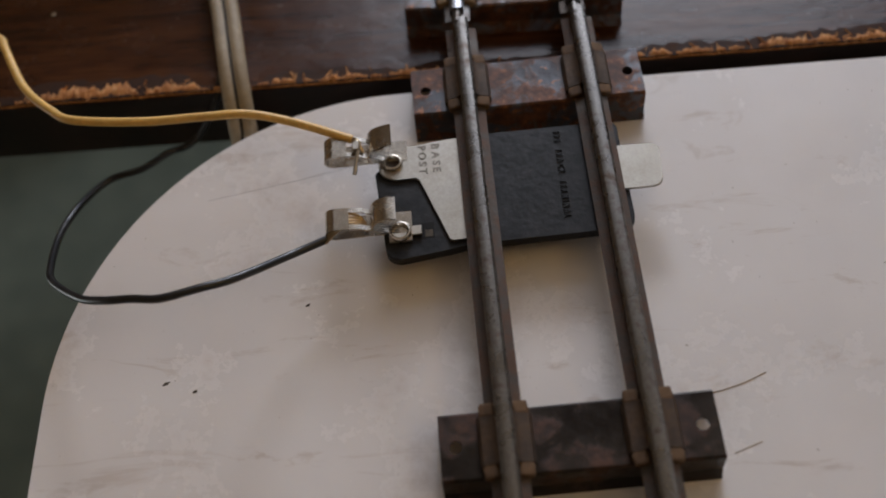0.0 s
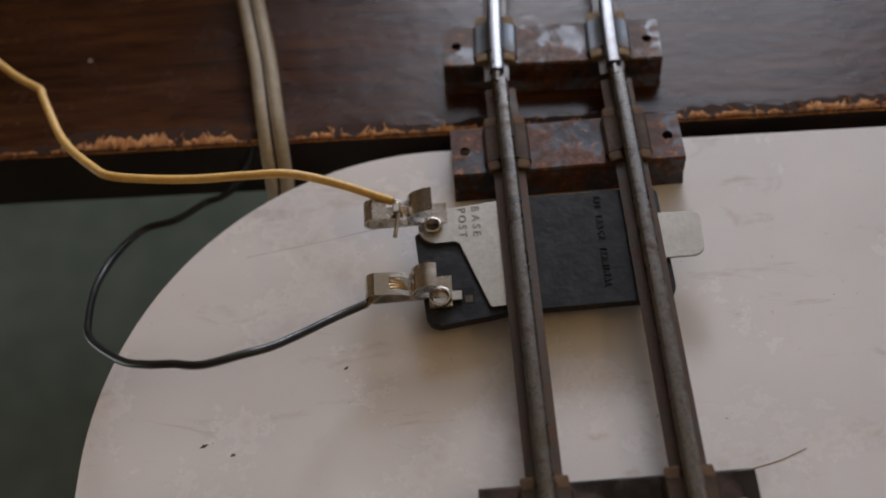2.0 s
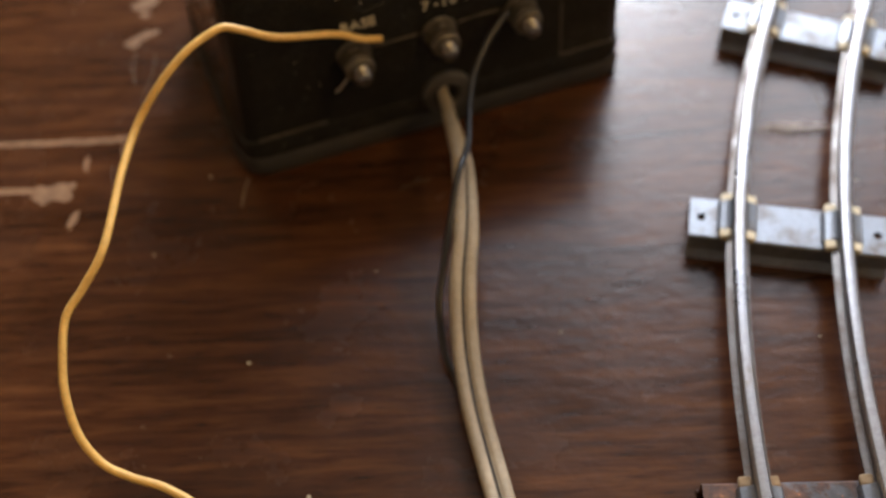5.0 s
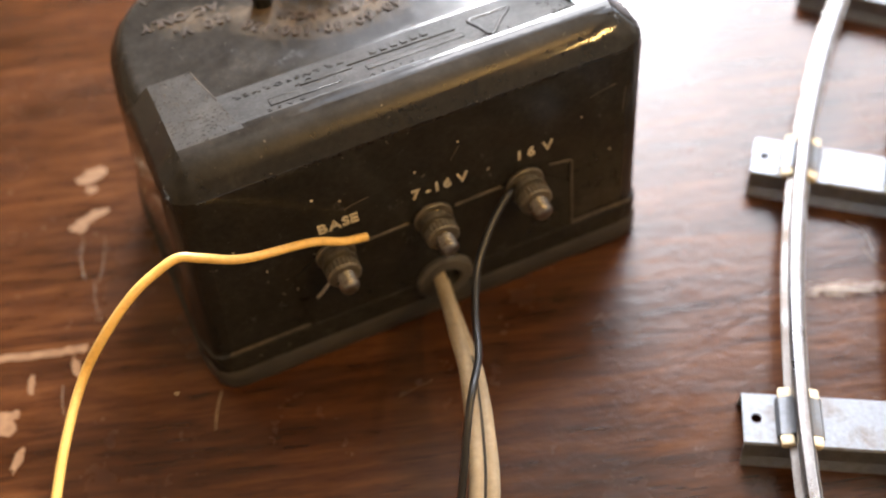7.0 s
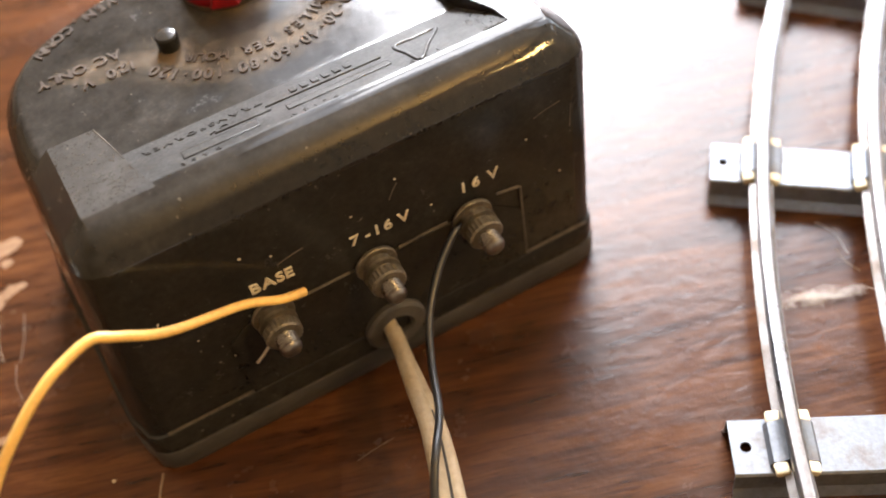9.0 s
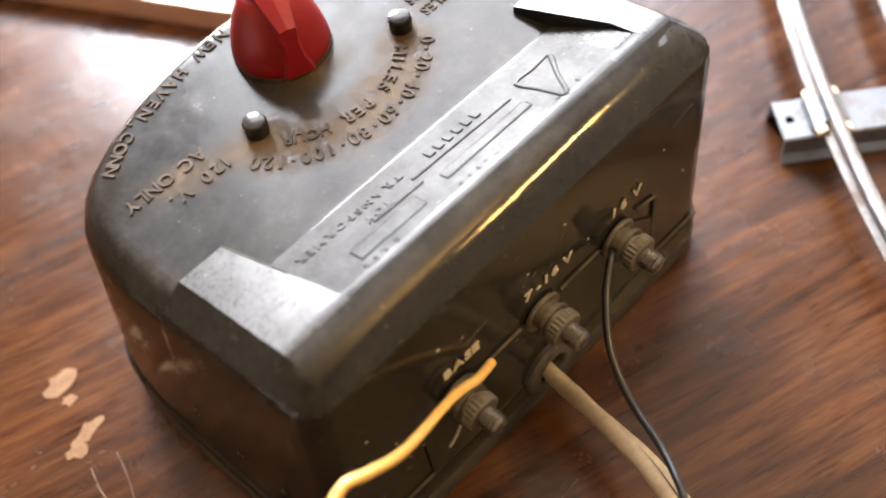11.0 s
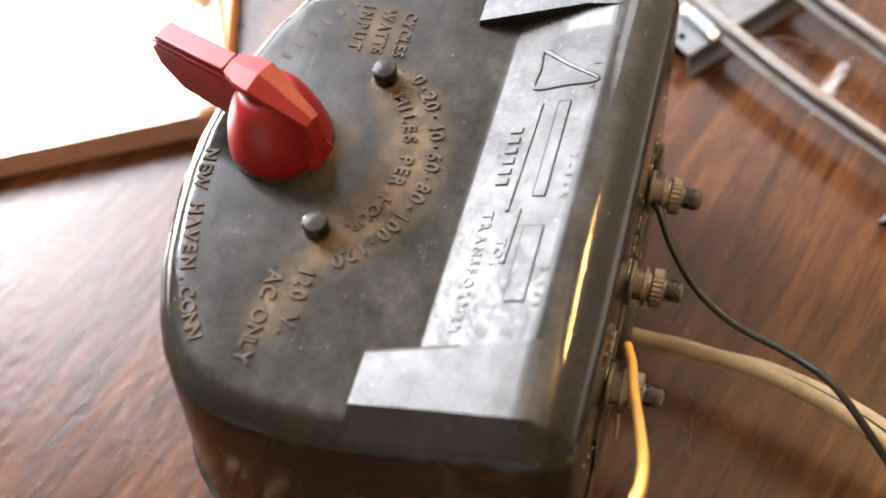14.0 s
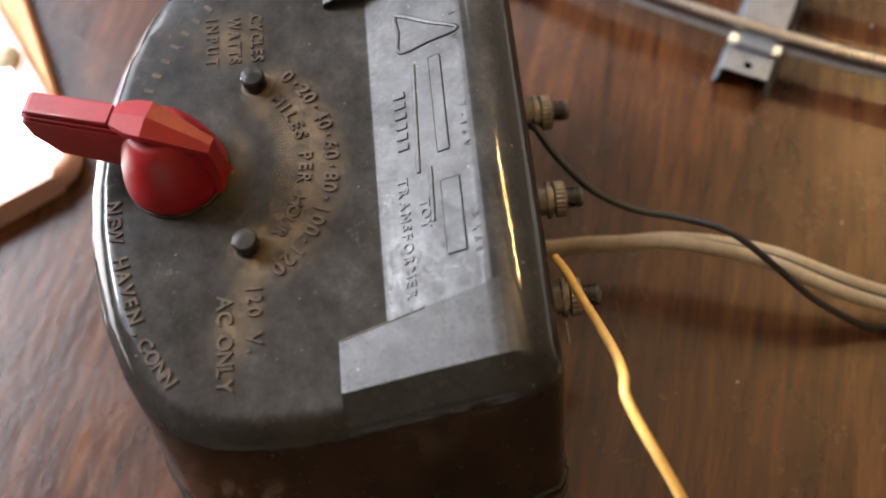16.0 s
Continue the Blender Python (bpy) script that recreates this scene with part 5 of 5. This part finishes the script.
    def stroke(pts, r=0.5):
        """A raised rounded closed line lying on the panel, about its own middle."""
        pts = list(pts) + [pts[0], pts[1]]
        return moved(tube([(x, y, 0.05) for x, y in pts], r, 8, 5), Matrix.Diagonal((1, 1, 0.8, 1)))

    big = [moved(stroke([(-4.6, -6.2), (-0.2, 0.2), (3.9, 6.4), (4.4, 0.0), (4.6, -6.2), (0.0, -6.3)], 0.45), slope_m(79.5, 18.8))]
    big.append(moved(block(-10.6, 10.6, -1.25, 1.25, 0, 0.22, 0.2, 2), slope_m(60.6, 18.0)))
    big.append(moved(block(-12.0, 12.0, -0.42, 0.42, 0, 0.3, 0.12, 1), slope_m(59.0, 22.6, 178)))
    big.append(moved(block(-7.4, 7.4, -1.9, 1.9, 0, 0.22, 0.2, 2), slope_m(36.6, 17.4)))
    big.append(moved(block(-5.6, 5.6, -0.4, 0.4, 0, 0.3, 0.12, 1), slope_m(42.0, 20.9, 178)))
    part("name_relief", join(*big), DULLED, t, "raised plain shapes on the name panel")
    part("lettering", moved(line_text("TRANSFORMER", 2.7, 0.22, 24), slope_m(35.0, 26.9)), DULLED, t, "raised black letters")
    part("lettering", moved(line_text("TOY", 2.7, 0.22, 6), slope_m(38.5, 23.2)), DULLED, t, "raised black letters")
    part("lettering", join(*[moved(block(-0.7, 0.7, -1.2, 1.2, 0, 0.3, 0.1, 1), slope_m(65 - 2.3 * i, 25.4)) for i in range(6)]), DULLED, t, "worn raised marks")
    for words, u, w in (("BASE", 32.0, 7.6), ("7-16V", 54.0, 9.5), ("16V", 76.5, 6.4)):
        part("lettering", moved(line_text(words, 1.9, 0.16, w), slope_m(u, 14.4)), DULLED, t, "small raised letters")
        part("arrow", tube([(u - 2.2, 11.5, 66.0), (u - 2.2, 9.2, 65.0), (u - 2.2, 7.2, 63.2)], 0.26, 6, 4), DUST, t, "small raised arrow, its edges worn pale")
    for u, v in ((37.7, 55.2), (73.3, 53.5)):
        part("stop_peg", moved(lathe([(2.35, 0), (2.35, 3.1), (2.1, 3.55), (1.5, 3.72), (0.5, 3.78)], 20), shift(u, v, 57.7)), CASE, t, "small round stop peg", angle=35)
    disc = mesh_of("grime", ([(1000 * math.cos(math.pi * i / 12), 1000 * math.sin(math.pi * i / 12), 0) for i in range(24)], [tuple(range(24))]), GRIME, 0)
    spots = [(cu + 24.6 * math.sin(radians(a)), cv - 24.6 * math.cos(radians(a)), 8.5, 8.5) for a in (42, 28, 14, 0, -14, -28, -42, -54)]
    spots += [(26.0, 55.5, 8, 4.5), (20.0, 58.6, 9, 4.5), (84.6, 58.5, 9, 9), (38.0, 53.0, 5.5, 5.5), (72.0, 51.5, 6, 6), (55, 58, 11, 5)]
    for i, (u, v, w, d) in enumerate(spots):
        part("grime", disc, None, t, "patchy ochre dirt round the letters", m=pose(u * MM, v * MM, (58.02 + 0.006 * i) * MM) @ Matrix.Diagonal((w * MM, d * MM, 1, 1)))
    for u, v in ((37.4, 54.5), (73.0, 53.0)):
        part("rust_ring", moved(lathe([(3.3, 0), (3.1, 0.06), (2.0, 0.07)], 18, lambda k, i: 1 + 0.07 * math.sin(i * 1.4 + k)), shift(u, v, 57.98)), DIRT, t, "ring of rust-coloured dirt")
    cone, bar, rib = knob_geo()
    m = pose(55.0 * MM, 68.3 * MM, 0.0588, 0, 0, -18)
    knob = part("knob", cone, RED, t, "glossy red plastic pointer knob", m=m, angle=40)
    part("pointer", bar, RED, knob, angle=35)
    part("pointer_rib", rib, RED, knob, angle=35)
    part("knob_skirt", moved(lathe([(9.9, 57.9), (9.9, 58.9), (9.4, 59.0)], 32), shift(55.0, 68.3, 0)), DIRT, t, "grimy ring under the knob")
    return t


build_transformer()


# ---- tablet behind ----
def build_tablet():
    t = thing("tablet", "rose-coloured tablet lying flat, its screen glowing white", "tablet", pose(-0.080, 0.397, 0, 0, 0, 49.5))
    W, H, Z = 240, 170, 8.0
    body = rounded([(0, 0), (W, 0), (W, H), (0, H)], 9, 8)
    part("body", prism(body, 0, Z, 2.2, 4), ROSE, t)
    scr = part("screen", prism(rounded([(5, 5), (W - 5, 5), (W - 5, H - 5), (5, H - 5)], 5, 6), Z - 0.2, Z + 0.15), SCREEN, t, "glowing white screen", angle=0)
    part("violet_band", prism([(46, 9), (52, 6.5), (92, 9), (92, 22), (70, 17)], Z + 0.15, Z + 0.25), VIOLET, scr, "violet shape on the screen", angle=0)
    # orange-brown wedge beyond the tablet's edge, its nature unknown
    part("edge_strip", prism(rounded([(14, 2.5), (20, -0.6), (64, -7.5), (190, -24), (236, -24), (236, 6)], 1.0, 3), 0.2, 6.5, 1.0, 2), AMBER, t, "orange-brown strip along one edge")
    # added disc, pale to stand in for the highlight at the corner
    part("glint_stud", moved(lathe([(3.6, 0), (3.9, 0.6), (3.2, 1.9), (1.6, 2.7), (0.3, 2.9)], 20), shift(41, 5.0, Z)), CREAM, t, "cream stud in place of a round white highlight")


SCREEN = plain("lit_screen", (1.0, 0.98, 0.98), 0.3, emit=2.2)
VIOLET = plain("violet_glow", (0.30, 0.10, 0.80), 0.9, emit=0.55)
AMBER = surface("orange_strip", (0.80, 0.38, 0.14), (0.70, 0.32, 0.12), (0.4, 0.6), 60, 700, rough=(0.4, 0.55))
for glow in (SCREEN, VIOLET):
    glow.node_tree.nodes["Principled BSDF"].inputs["Specular IOR Level"].default_value = 0.05
build_tablet()


# ---- lint ----
def build_lint():
    strands = []
    for i in range(230):
        x, y = rng.triangular(6, 27, 14), rng.gauss(279.5, 0.75)
        w = rng.uniform(-5, 5)
        strands.append(tube([(x, y, 0.3), (x + w * 0.5, y + rng.uniform(-1.0, 1.0), rng.uniform(0.4, 1.9)), (x + w, y + rng.gauss(0, 0.9), rng.uniform(0.2, 0.8))], 0.028, 3, 3))
    strands.append(tube([(22, 300, 0.2), (25, 296, 0.4), (26, 290, 0.2)], 0.06, 5, 5))
    solid("lint", join(*strands), LINT, "tuft of pale lint lying between the rails", "lint", kind="stuff")


build_lint()
